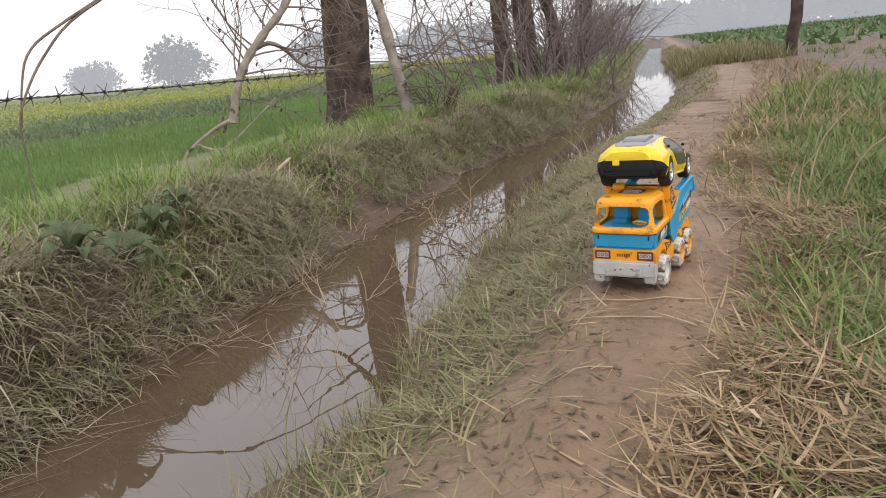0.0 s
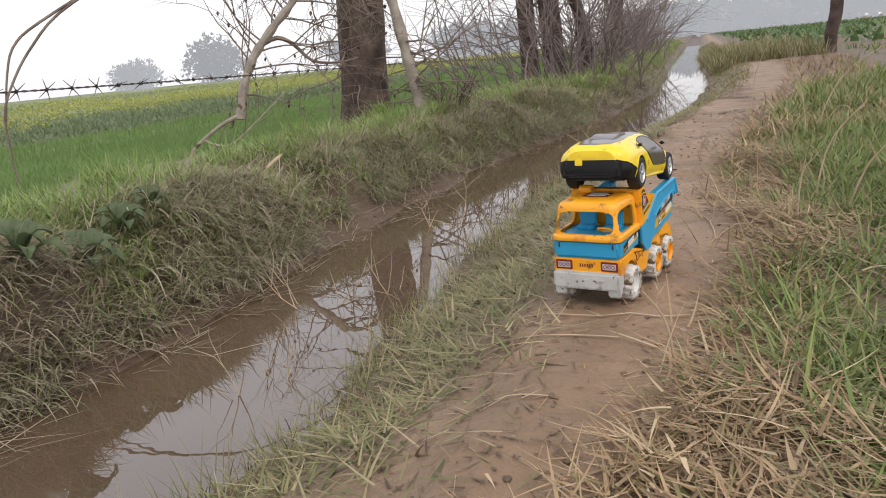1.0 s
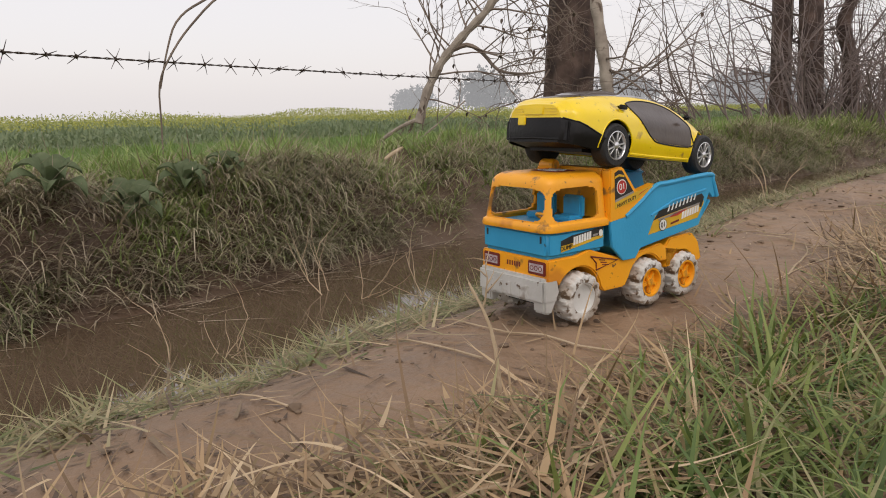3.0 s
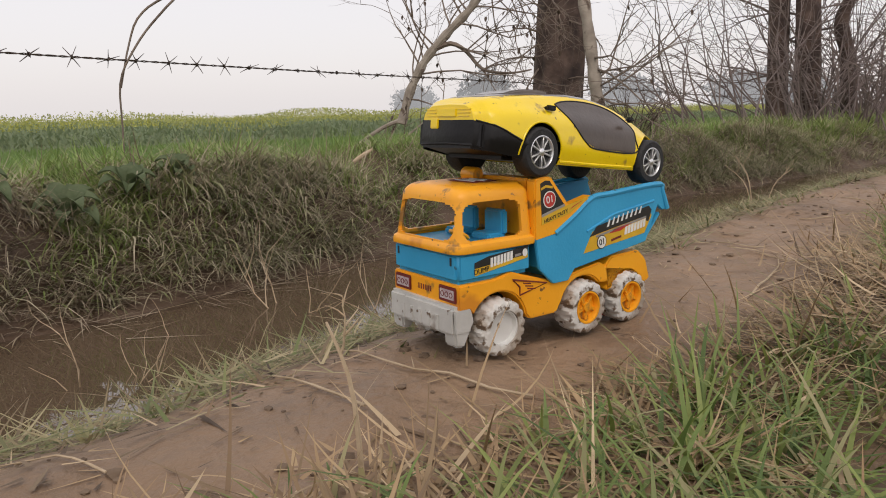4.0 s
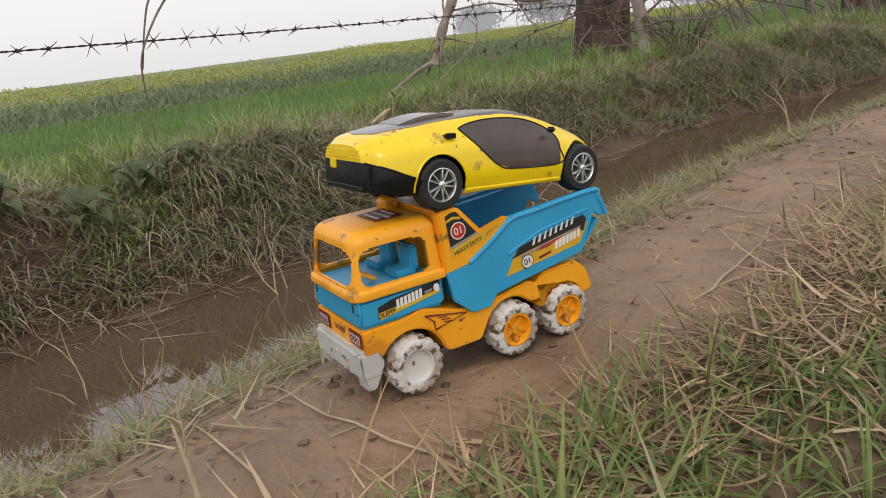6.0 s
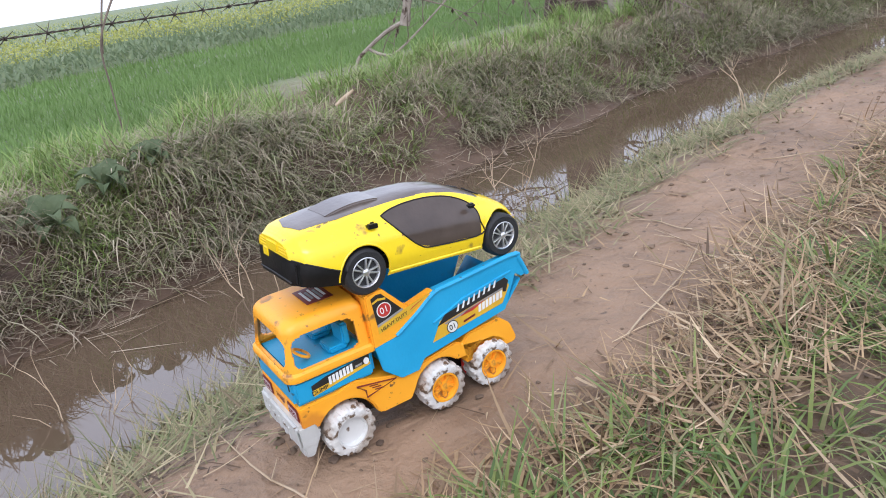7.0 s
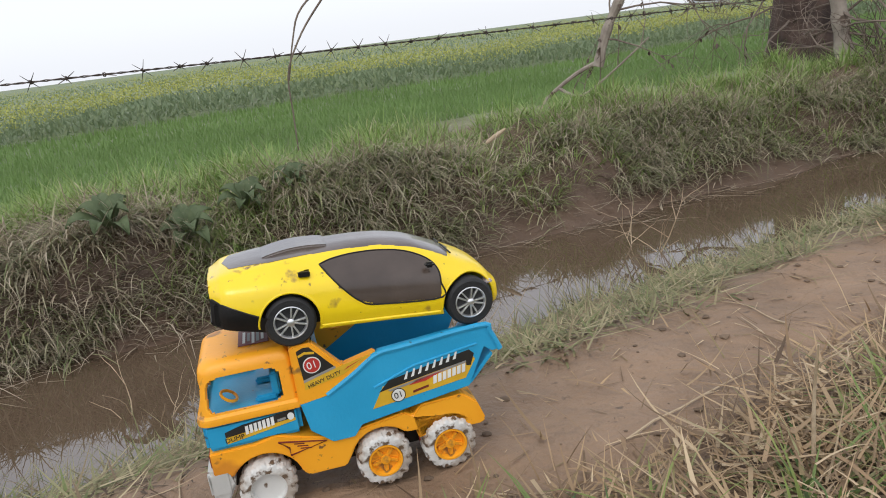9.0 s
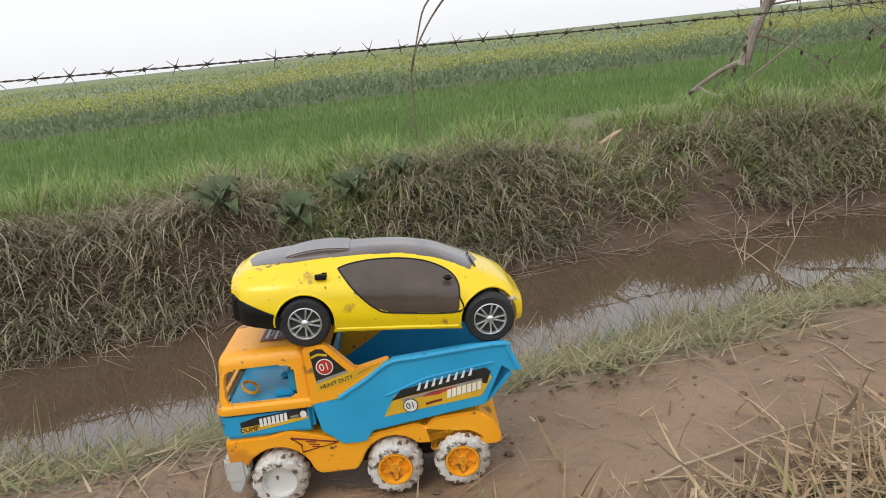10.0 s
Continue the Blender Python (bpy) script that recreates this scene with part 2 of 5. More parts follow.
    b1.inputs["Strength"].default_value, b1.inputs["Distance"].default_value = 0.9, 0.024
    b2.inputs["Strength"].default_value, b2.inputs["Distance"].default_value = 0.35, 0.004
    l.new(tex(18.0), b1.inputs["Height"])
    l.new(tex(160.0), b2.inputs["Height"])
    l.new(b1.outputs[0], b2.inputs["Normal"])
    l.new(b2.outputs[0], bsdf.inputs["Normal"])
    return m


def water_material():
    m = bpy.data.materials.new("muddy_water")
    m.use_nodes = True
    n, l = m.node_tree.nodes, m.node_tree.links
    bsdf = n["Principled BSDF"]
    tc, t1, t2 = n.new("ShaderNodeTexCoord"), n.new("ShaderNodeTexNoise"), n.new("ShaderNodeTexNoise")
    t1.inputs["Scale"].default_value, t2.inputs["Scale"].default_value = 3.0, 14.0
    ramp = n.new("ShaderNodeValToRGB")
    ramp.color_ramp.elements[0].color, ramp.color_ramp.elements[1].color = (0.085, 0.057, 0.036, 1), (0.13, 0.092, 0.06, 1)
    for t in (t1, t2):
        l.new(tc.outputs["Object"], t.inputs["Vector"])
    l.new(t1.outputs["Fac"], ramp.inputs[0])
    l.new(ramp.outputs[0], bsdf.inputs["Base Color"])
    bsdf.inputs["Roughness"].default_value = 0.0
    bsdf.inputs["IOR"].default_value = 2.05
    b = n.new("ShaderNodeBump")
    b.inputs["Strength"].default_value, b.inputs["Distance"].default_value = 0.03, 0.005
    l.new(t2.outputs["Fac"], b.inputs["Height"])
    l.new(b.outputs[0], bsdf.inputs["Normal"])
    return m


M["soil"], M["water"] = ground_material(), water_material()


# ---- building helpers ----
def part(name, geo, material, parent=None, label="", smooth=True, m=None):
    """One mesh object from a bmesh, or from a mesh, under a thing or a part."""
    if isinstance(geo, bmesh.types.BMesh):
        me = bpy.data.meshes.new(name)
        bmesh.ops.recalc_face_normals(geo, faces=geo.faces[:])
        geo.to_mesh(me)
        geo.free()
    else:
        me = geo
    if smooth and me.polygons:
        me.polygons.foreach_set("use_smooth", [True] * len(me.polygons))
        me.set_sharp_from_angle(angle=radians(38))
    if material is not None and not me.materials:
        me.materials.append(material)
    ob = new(name, me)
    if parent is not None:
        ob.parent = parent
    if m is not None:
        ob.matrix_basis = m
    if label:
        ob["label"] = label
    return ob


def thing(name, m, label, category, group="", kind=""):
    ob = new(name)
    ob.empty_display_size = 0.05
    ob.matrix_basis = m
    return tagged(ob, label, category, group, kind)


def box(bm, x0, x1, y0, y1, z0, z1, bevel=0.0, seg=2):
    b = bmesh.new()
    bmesh.ops.create_cube(b, size=1)
    bmesh.ops.transform(b, verts=b.verts[:], matrix=Matrix.LocRotScale(
        ((x0 + x1) / 2, (y0 + y1) / 2, (z0 + z1) / 2), None, (x1 - x0, y1 - y0, z1 - z0)))
    if bevel:
        bmesh.ops.bevel(b, geom=b.edges[:], offset=bevel, segments=seg, affect="EDGES")
    return join(bm, b)


def join(bm, b):
    if bm is None:
        return b
    tmp = bpy.data.meshes.new("tmp")
    b.to_mesh(tmp)
    b.free()
    bm.from_mesh(tmp)
    bpy.data.meshes.remove(tmp)
    return bm


def prism(bm, outline, y0, y1, bevel=0.0, seg=2):
    """The outline in x and z, drawn out from y0 to y1."""
    b = bmesh.new()
    vs = [b.verts.new((x, y0, z)) for x, z in outline]
    f = b.faces.new(vs)
    r = bmesh.ops.extrude_face_region(b, geom=[f])
    bmesh.ops.translate(b, verts=[v for v in r["geom"] if isinstance(v, bmesh.types.BMVert)], vec=(0, y1 - y0, 0))
    bmesh.ops.recalc_face_normals(b, faces=b.faces[:])
    if bevel:
        bmesh.ops.bevel(b, geom=b.edges[:], offset=bevel, segments=seg, affect="EDGES", clamp_overlap=True)
    return join(bm, b)


def tube(bm, pts, radii, sides=8, closed=False):
    """A round bar along points, with its own thickness at each."""
    if bm is None:
        bm = bmesh.new()
    P = [Vector(p) for p in pts]
    n = len(P)
    if not hasattr(radii, "__len__"):
        radii = [radii] * n
    rings = []
    side = None
    for i in range(n):
        a, c = (P[i - 1], P[(i + 1) % n]) if closed else (P[max(0, i - 1)], P[min(n - 1, i + 1)])
        d = (c - a).normalized()
        if side is None:
            side = d.orthogonal().normalized()
        side = (side - d * side.dot(d)).normalized()
        up = d.cross(side)
        rings.append([bm.verts.new(P[i] + radii[i] * (math.cos(k * math.tau / sides) * side + math.sin(k * math.tau / sides) * up)) for k in range(sides)])
    for i in range(n if closed else n - 1):
        r0, r1 = rings[i], rings[(i + 1) % n]
        for k in range(sides):
            bm.faces.new((r0[k], r0[(k + 1) % sides], r1[(k + 1) % sides], r1[k]))
    if not closed:
        bm.faces.new(rings[0][::-1])
        bm.faces.new(rings[-1])
    return bm


def lathe(bm, prof, seg=40):
    """A round body about the y axis; prof gives (radius, y)."""
    if bm is None:
        bm = bmesh.new()
    rings = []
    for r, y in prof:
        rings.append([bm.verts.new((r * math.cos(k * math.tau / seg), y, r * math.sin(k * math.tau / seg))) for k in range(seg)])
    for a, b in zip(rings, rings[1:]):
        for k in range(seg):
            bm.faces.new((a[k], a[(k + 1) % seg], b[(k + 1) % seg], b[k]))
    bm.faces.new(rings[0])
    bm.faces.new(rings[-1][::-1])
    return bm


def smooth_line(pts, n):
    """n points on a smooth curve through pts."""
    P = [Vector(p) for p in pts]
    out = []
    for k in range(n):
        t = k / (n - 1) * (len(P) - 1)
        i = min(int(t), len(P) - 2)
        f = t - i
        a, b, c, d = P[max(0, i - 1)], P[i], P[i + 1], P[min(len(P) - 1, i + 2)]
        out.append(0.5 * (2 * b + (c - a) * f + (2 * a - 5 * b + 4 * c - d) * f * f + (3 * b - a - 3 * c + d) * f ** 3))
    return out


def tri_mesh(name, verts, tris):
    me = bpy.data.meshes.new(name)
    verts, tris = np.ascontiguousarray(verts, np.float32), np.ascontiguousarray(tris, np.int32)
    me.vertices.add(len(verts))
    me.vertices.foreach_set("co", verts.ravel())
    me.loops.add(tris.size)
    me.loops.foreach_set("vertex_index", tris.ravel())
    me.polygons.add(len(tris))
    me.polygons.foreach_set("loop_start", np.arange(0, tris.size, 3, dtype=np.int32))
    me.update(calc_edges=True)
    return me


# ---- the ground ----
def bend(y):
    """How far the ditch and the path swing aside, along their way."""
    y = np.asarray(y, float)
    return sum(np.interp(y + d, [1.3, 2.0, 3.0, 4.0, 5.0, 6.5, 9.0, 14.0], [0.0, 0.06, 0.24, 0.42, 0.53, 0.63, 0.60, 0.5]) for d in (-0.5, -0.25, 0.0, 0.25, 0.5)) / 5


US = [-400, -12, -9.0, -4.0, -2.3, -2.05, -1.75, -1.5, -1.27, -1.17, -1.10, -1.05, -1.00, -0.965, -0.86, -0.62, -0.54, -0.49, -0.42, -0.32, -0.22, -0.12, 0.0, 0.12, 0.3, 0.5, 0.9, 2.0, 8, 400]
ZS = [-0.05, -0.05, -0.05, -0.05, -0.04, 0.005, 0.045, 0.06, 0.045, 0.012, -0.05, -0.105, -0.135, -0.153, -0.19, -0.22, -0.18, -0.148, -0.122, -0.082, -0.035, -0.003, -0.006, 0.0, 0.006, 0.015, 0.02, 0.02, 0.0, 0.0]


def lumps(x, y, f, seed):
    """Smooth unevenness between about -1 and 1; f sets how fine it is."""
    r = random.Random(seed)
    z = 0.0
    for k in range(7):
        a, p, q = r.uniform(0, 6.28), r.uniform(0, 6.28), f * r.uniform(0.6, 1.5)
        z = z + np.sin(q * (x * math.cos(a) + y * math.sin(a)) + p)
    return z / 3.2


def ground_z(x, y):
    x, y = np.asarray(x, float), np.asarray(y, float)
    u = x - bend(y)
    crest = np.clip((-1.08 - u) * 7, 0, 1) * np.clip((u + 3.5) * 1.5, 0, 1)
    shore = np.clip((-0.75 - u) * 5, 0, 1) * np.clip((u + 1.3) * 5, 0, 1)
    w = u + crest * (0.085 * lumps(0.0, y, 4.5, 3) + 0.05 * lumps(x, y, 11.0, 4)) + shore * 0.035 * lumps(0.0, y, 8.0, 5)
    near = np.clip((-0.2 - u) * 8, 0, 1) * np.clip((u + 0.85) * 5, 0, 1)
    w = w + near * (0.06 * np.clip((-0.32 - y) / 0.25, 0, 1) + 0.022 * lumps(0.0, y, 9.0, 6))
    z = np.interp(w, US, ZS)
    close = np.clip((8 - np.abs(u)) / 6, 0, 1)
    z = z + close * (0.006 * np.sin(x * 7.3 + y * 3.1) * np.sin(y * 5.7 - x * 2.2) + 0.003 * np.sin(x * 23 + y * 9) * np.sin(y * 19 - x * 11))
    bank = np.clip((-0.98 - u) * 6, 0, 1) * np.clip((u + 2.4) * 2, 0, 1)
    z = z + bank * (0.026 * lumps(x, y, 14.0, 1) + 0.018 * lumps(x, y, 34.0, 2))
    tread = np.clip((u + 0.3) * 8, 0, 1) * np.clip((0.5 - u) * 5, 0, 1)
    z = z + tread * (0.0035 * lumps(x, y, 30.0, 8) + 0.0022 * lumps(x, y, 75.0, 9))
    return z


def grid_lines(lo, hi, step, far, grow=1.16):
    a = list(np.arange(lo, hi + step / 2, step))
    s = step
    while a[-1] < far:
        s *= grow
        a.append(a[-1] + s)
    s = step
    while a[0] > -far:
        s *= grow
        a.insert(0, a[0] - s)
    return np.array(a)


def build_ground():
    gx, gy = grid_lines(-2.1, 0.7, 0.016, 420), grid_lines(-1.3, 3.6, 0.022, 420)
    X, Y = np.meshgrid(gx, gy)
    shift = bend(Y) * np.exp(-np.abs(X) / 30)
    XX = X + shift
    Z = ground_z(XX, Y)
    V = np.stack([XX.ravel(), Y.ravel(), Z.ravel()], 1)
    nx, ny = len(gx), len(gy)
    i = (np.arange(ny - 1)[:, None] * nx + np.arange(nx - 1)).ravel()
    T = np.concatenate([np.stack([i, i + 1, i + nx + 1], 1), np.stack([i, i + nx + 1, i + nx], 1)])
    me = tri_mesh("ground", V, T)
    at = me.attributes.new("across", "FLOAT", "POINT")
    at.data.foreach_set("value", (V[:, 0] - bend(V[:, 1])).astype(np.float32))
    ob = part("ground", me, M["soil"])
    me.polygons.foreach_set("use_smooth", [True] * len(me.polygons))
    tagged(ob, "damp brown soil with a trodden path, ditch and fields", "ground", kind="structure")


def build_water():
    ys = np.concatenate([np.arange(-45, -6, 0.5), np.arange(-6, 6, 0.1), np.arange(6, 30, 0.5)])
    us = np.linspace(-1.3, -0.36, 12)
    Y, U = np.meshgrid(ys, us, indexing="ij")
    V = np.stack([(U + bend(Y)).ravel(), Y.ravel(), np.full(Y.size, -0.15)], 1)
    nx = len(us)
    i = (np.arange(len(ys) - 1)[:, None] * nx + np.arange(nx - 1)).ravel()
    T = np.concatenate([np.stack([i, i + 1, i + nx + 1], 1), np.stack([i, i + nx + 1, i + nx], 1)])
    tagged(part("water", tri_mesh("water", V, T), M["water"]), "still muddy brown ditch water reflecting the white sky", "water", kind="structure")


build_ground()
build_water()


# ---- grass, straw and crops ----
rng = np.random.default_rng(7)


def blades(base, length, width, yaw, lean, curl, seg=3):
    """Tapered, curved blades, one at each base point."""
    n = len(base)
    t = np.linspace(0, 1, seg + 1)
    a = lean[:, None] + curl[:, None] * t[None, :]
    step = (length / seg)[:, None]
    h = np.concatenate([np.zeros((n, 1)), np.cumsum(np.sin(a[:, :-1]) * step, 1)], 1)
    z = np.concatenate([np.zeros((n, 1)), np.cumsum(np.cos(a[:, :-1]) * step, 1)], 1)
    dx, dy = np.cos(yaw)[:, None], np.sin(yaw)[:, None]
    mid = np.stack([base[:, 0:1] + h * dx, base[:, 1:2] + h * dy, base[:, 2:3] + z], 2)
    wv = width[:, None] * np.maximum(0.0, 1 - t[None, :] ** 1.6) * 0.5
    sx, sy = -np.sin(yaw)[:, None] * wv, np.cos(yaw)[:, None] * wv
    left, right = mid.copy(), mid.copy()
    left[:, :, 0] += sx
    left[:, :, 1] += sy
    right[:, :, 0] -= sx
    right[:, :, 1] -= sy
    k = 2 * seg + 1
    V = np.empty((n, k, 3))
    V[:, 0:2 * seg:2] = left[:, :seg]
    V[:, 1:2 * seg:2] = right[:, :seg]
    V[:, 2 * seg] = mid[:, seg]
    tri = []
    for s in range(seg - 1):
        b = 2 * s
        tri += [(b, b + 1, b + 3), (b, b + 3, b + 2)]
    tri.append((2 * seg - 2, 2 * seg - 1, 2 * seg))
    T = (np.array(tri)[None] + (np.arange(n) * k)[:, None, None]).reshape(-1, 3)
    return V.reshape(-1, 3), T


def patch(n, u0, u1, y0, y1, skew=1.0, clump=0.0):
    """Random places between u0 and u1 across and y0 and y1 along, denser towards y0 where skew is over 1."""
    u = rng.uniform(u0, u1, n)
    y = y0 + (y1 - y0) * rng.random(n) ** skew
    if clump:
        m = max(1, n // 14)
        pick = rng.integers(0, m, n)
        u = u[:m][pick] + rng.normal(0, clump, n)
        y = y[:m][pick] + rng.normal(0, clump, n)
    x = u + bend(y)
    return np.stack([x, y, ground_z(x, y)], 1), u, y


def uni(a, b, n):
    return rng.uniform(a, b, n)


def stuff(name, V, T, material, label, category):
    tagged(part(name, tri_mesh(name, V, T), material, smooth=False), label, category, kind="stuff")


def merge(chunks):
    Vs, Ts, o = [], [], 0
    for V, T in chunks:
        Vs.append(V)
        Ts.append(T + o)
        o += len(V)
    return np.concatenate(Vs), np.concatenate(Ts)


def tufts(m, per, u0, u1, y0, y1, length, width, spread, lean, curl, keep=None, skew=1.0, toward=None, seg=4, lift=0.0):
    """Clumps of blades that fan out from their middles; keep(u, y) thins them, toward turns their lean one way."""
    c, u, y = patch(m, u0, u1, y0, y1, skew)
    if keep is not None:
        ok = rng.random(len(c)) < keep(u, y)
        c = c[ok]
    m = len(c)
    n = m * per
    size = np.repeat(uni(0.6, 1.25, m), per)
    a, r = uni(0, 6.28, n), np.sqrt(rng.random(n))
    b = np.repeat(c, per, 0)
    b[:, 0] += spread * r * size * np.cos(a)
    b[:, 1] += spread * r * size * np.sin(a)
    b[:, 2] = ground_z(b[:, 0], b[:, 1]) - 0.004 + lift * rng.random(n)
    yaw = a + rng.normal(0, 0.6, n) if toward is None else rng.normal(toward, 1.25, n)
    return blades(b, uni(length[0], length[1], n) * size, uni(width[0], width[1], n), yaw, lean[0] + (lean[1] - lean[0]) * r * uni(0.6, 1.1, n), uni(curl[0], curl[1], n), seg)


def bare_margin(u, y):
    """Few plants on the strip of open soil between the bank and the wheat."""
    return np.where((u < -1.80) & (y > 0.3), 0.10, 1.0) * np.clip(0.75 + 0.5 * lumps(u, y, 6.0, 21), 0.15, 1) * np.where((u > -1.32) & (y < 0.0), 0.35, 1.0)


def slips(u, y):
    """Gaps where the face of the bank has slipped and shows its soil."""
    return np.clip(1.0 + 0.9 * lumps(u * 0.6, y, 6.5, 22), 0.12, 1)


def grow_bank():
    ch = [tufts(4100, 19, -2.05, -1.06, -1.3, 4.2, (0.05, 0.125), (0.0026, 0.0052), 0.035, (0.1, 1.2), (0.5, 2.2), bare_margin, 1.2),
          tufts(1500, 14, -2.05, -1.12, 4.2, 9.5, (0.06, 0.14), (0.004, 0.008), 0.05, (0.1, 1.1), (0.4, 1.6), None, 1.2, seg=3),
          tufts(700, 12, -2.05, -1.1, -1.3, -9, (0.05, 0.13), (0.006, 0.012), 0.06, (0.1, 1.1), (0.4, 1.6), None, 1.6, seg=2)]
    p, u, y = patch(9000, -2.0, -1.1, 9, 30, 1.6, 0.06)
    n = len(p)
    ch.append(blades(p - [0, 0, 0.004], uni(0.08, 0.2, n), uni(0.010, 0.02, n), uni(0, 6.28, n), uni(0.05, 0.9, n), uni(0.2, 1.2, n), 2))
    stuff("bank_grass", *merge(ch), M["bank"], "tufted green and brown grass on the ditch bank", "grass")
    crest = tufts(1300, 16, -2.0, -1.34, -1.3, 3.8, (0.06, 0.14), (0.0026, 0.005), 0.028, (0.0, 0.8), (0.2, 1.5), bare_margin, 1.2)
    stuff("crest_grass", *crest, M["crest"], "fresh green grass along the top of the bank", "grass")
    ch = [tufts(1900, 17, -1.30, -1.02, -1.3, 4.5, (0.06, 0.15), (0.0024, 0.0048), 0.03, (0.5, 1.5), (0.7, 2.2), slips, 1.2, 0.0, lift=0.02),
          tufts(420, 14, -1.10, -1.0, -1.3, 4.0, (0.05, 0.12), (0.002, 0.004), 0.035, (0.3, 1.5), (0.5, 2.0), slips, 1.2, 0.3),
          tufts(500, 9, -1.3, -1.0, 4.5, 10, (0.08, 0.16), (0.004, 0.008), 0.05, (0.5, 1.4), (0.7, 1.8), None, 1.2, 0.0, seg=3)]
    stuff("hanging_grass", *merge(ch), M["hanging"], "withered grass hanging down the ditch bank", "grass")
    p, u, y = patch(15000, -1.42, -0.99, -1.3, 4.5, 1.3, 0.04)
    p = p[rng.random(len(p)) < slips(u, y) * np.where(u > -1.1, 0.5, 1.0)]
    n = len(p)
    ch = [blades(p + np.stack([np.zeros(n), np.zeros(n), rng.random(n) * 0.04 + 0.003], 1), uni(0.04, 0.15, n), uni(0.0016, 0.0036, n), rng.normal(0.0, 1.4, n), uni(0.7, 1.6, n), rng.normal(0.6, 0.9, n), 5)]
    p, u, y = patch(800, -1.03, -0.93, -1.3, 4.5, 1.3, 0.05)
    n = len(p)
    p[:, 2] = np.maximum(p[:, 2], -0.149) + rng.random(n) * 0.008
    ch.append(blades(p, uni(0.05, 0.16, n), uni(0.0016, 0.0034, n), rng.normal(1.2, 0.9, n), uni(1.45, 1.58, n), uni(-0.05, 0.12, n), 4))
    ch.append(tufts(380, 16, -1.30, -1.0, -1.3, 0.05, (0.05, 0.13), (0.0022, 0.0044), 0.04, (0.3, 1.5), (0.3, 1.8), None, 1.0, 0.2))
    p, u, y = patch(900, -2.5, -1.8, 0.3, 4.0, 1.2, 0.05)
    n = len(p)
    ch.append(blades(p + [0, 0, 0.004], uni(0.03, 0.12, n), uni(0.003, 0.007, n), uni(0, 6.28, n), uni(1.3, 1.55, n), uni(-0.1, 0.2, n), 3))
    stuff("withered_tangle", *merge(ch), M["tangle"], "brown tangle of dead grass low on the bank", "grass")


def strip_edge(y):
    """Where the grass beside the water gives way to the trodden path."""
    return np.interp(y, [-1.3, -0.63, -0.14, 0.3, 2.0], [-0.33, -0.27, -0.175, -0.14, -0.13]) + 0.03 * lumps(0.0, y, 12.0, 31)


def straw_edge(y):
    """Where the straw beside the path begins."""
    return np.interp(y, [-1.2, -0.6, -0.4, 0.0, 0.2, 0.4, 0.7, 1.6], [-0.08, -0.05, 0.03, 0.10, 0.135, 0.12, 0.10, 0.17]) + 0.02 * lumps(0.0, y, 10.0, 32)


def straw_width(y):
    return np.interp(y, [-0.65, -0.35, 0.1, 0.4, 0.8], [0.30, 0.13, 0.07, 0.09, 0.16])


def grow_strip():
    inside_strip = lambda u, y: np.where(u < strip_edge(y) - 0.03, np.clip(0.8 + 0.5 * lumps(u, y, 18.0, 33), 0.25, 1) * np.where(u < -0.37, 0.4, 1.0), 0.12 * (u < strip_edge(y) + 0.05))
    ch = [tufts(2500, 11, -0.48, -0.10, -1.3, 2.6, (0.022, 0.06), (0.0024, 0.0050), 0.022, (0.5, 1.55), (0.1, 1.3), inside_strip, 1.3, seg=3),
          tufts(420, 6, -0.56, -0.42, -1.3, 2.6, (0.05, 0.10), (0.0014, 0.0026), 0.03, (0.1, 0.9), (0.1, 1.0), None, 1.3, seg=3),
          tufts(900, 10, -0.46, -0.12, 2.6, 10, (0.025, 0.055), (0.003, 0.006), 0.05, (0.4, 1.4), (0.2, 1.0), None, 1.3, seg=2)]
    p, u, y = patch(9000, -0.46, -0.08, -1.3, 2.6, 1.3, 0.03)
    p = p[rng.random(len(p)) < np.where(u < strip_edge(y) + 0.01, 0.9, 0.10)]
    n = len(p)
    ch.append(blades(p + np.stack([np.zeros(n), np.zeros(n), rng.random(n) * 0.012 + 0.003], 1), uni(0.02, 0.10, n), uni(0.0016, 0.0034, n), rng.normal(1.9, 1.0, n), uni(1.35, 1.6, n), uni(-0.2, 0.3, n), 3))
    p, u, y = patch(5000, -0.46, -0.12, 10, 24, 1.4, 0.05)
    n = len(p)
    ch.append(blades(p, uni(0.03, 0.08, n), uni(0.006, 0.012, n), uni(0, 6.28, n), uni(0.4, 1.3, n), uni(0.2, 1.0, n), 2))
    p, u, y = patch(5000, -0.45, -0.2, -1.2, -14, 1.8, 0.04)
    n = len(p)
    ch.append(blades(p, uni(0.03, 0.07, n), uni(0.004, 0.009, n), uni(0, 6.28, n), uni(0.4, 1.3, n), uni(0.2, 1.0, n), 2))
    stuff("strip_grass", *merge(ch), M["strip"], "half-withered grass strip between path and water", "grass")
    n = 5600
    p, u, y = patch(n, -0.25, 0.4, -1.25, 4.5, 1.3, 0.05)
    patchy = np.clip(0.5 + 0.9 * lumps(u, y, 9.0, 57), 0.2, 1.1)
    ch = [blades(p + [0, 0, 0.0025], patchy * (0.005 + 0.036 * rng.random(n) ** 2.5) * (1 + 0.4 * np.clip(y, 0, 4)), patchy * uni(0.0010, 0.0040, n) * (1 + 0.4 * np.clip(y, 0, 4)), uni(0, 6.28, n), uni(1.5, 1.6, n), uni(-0.06, 0.06, n), 2)]
    stuff("path_litter", *merge(ch), M["litter"], "dark scraps of rotten plants trodden into the path", "litter")


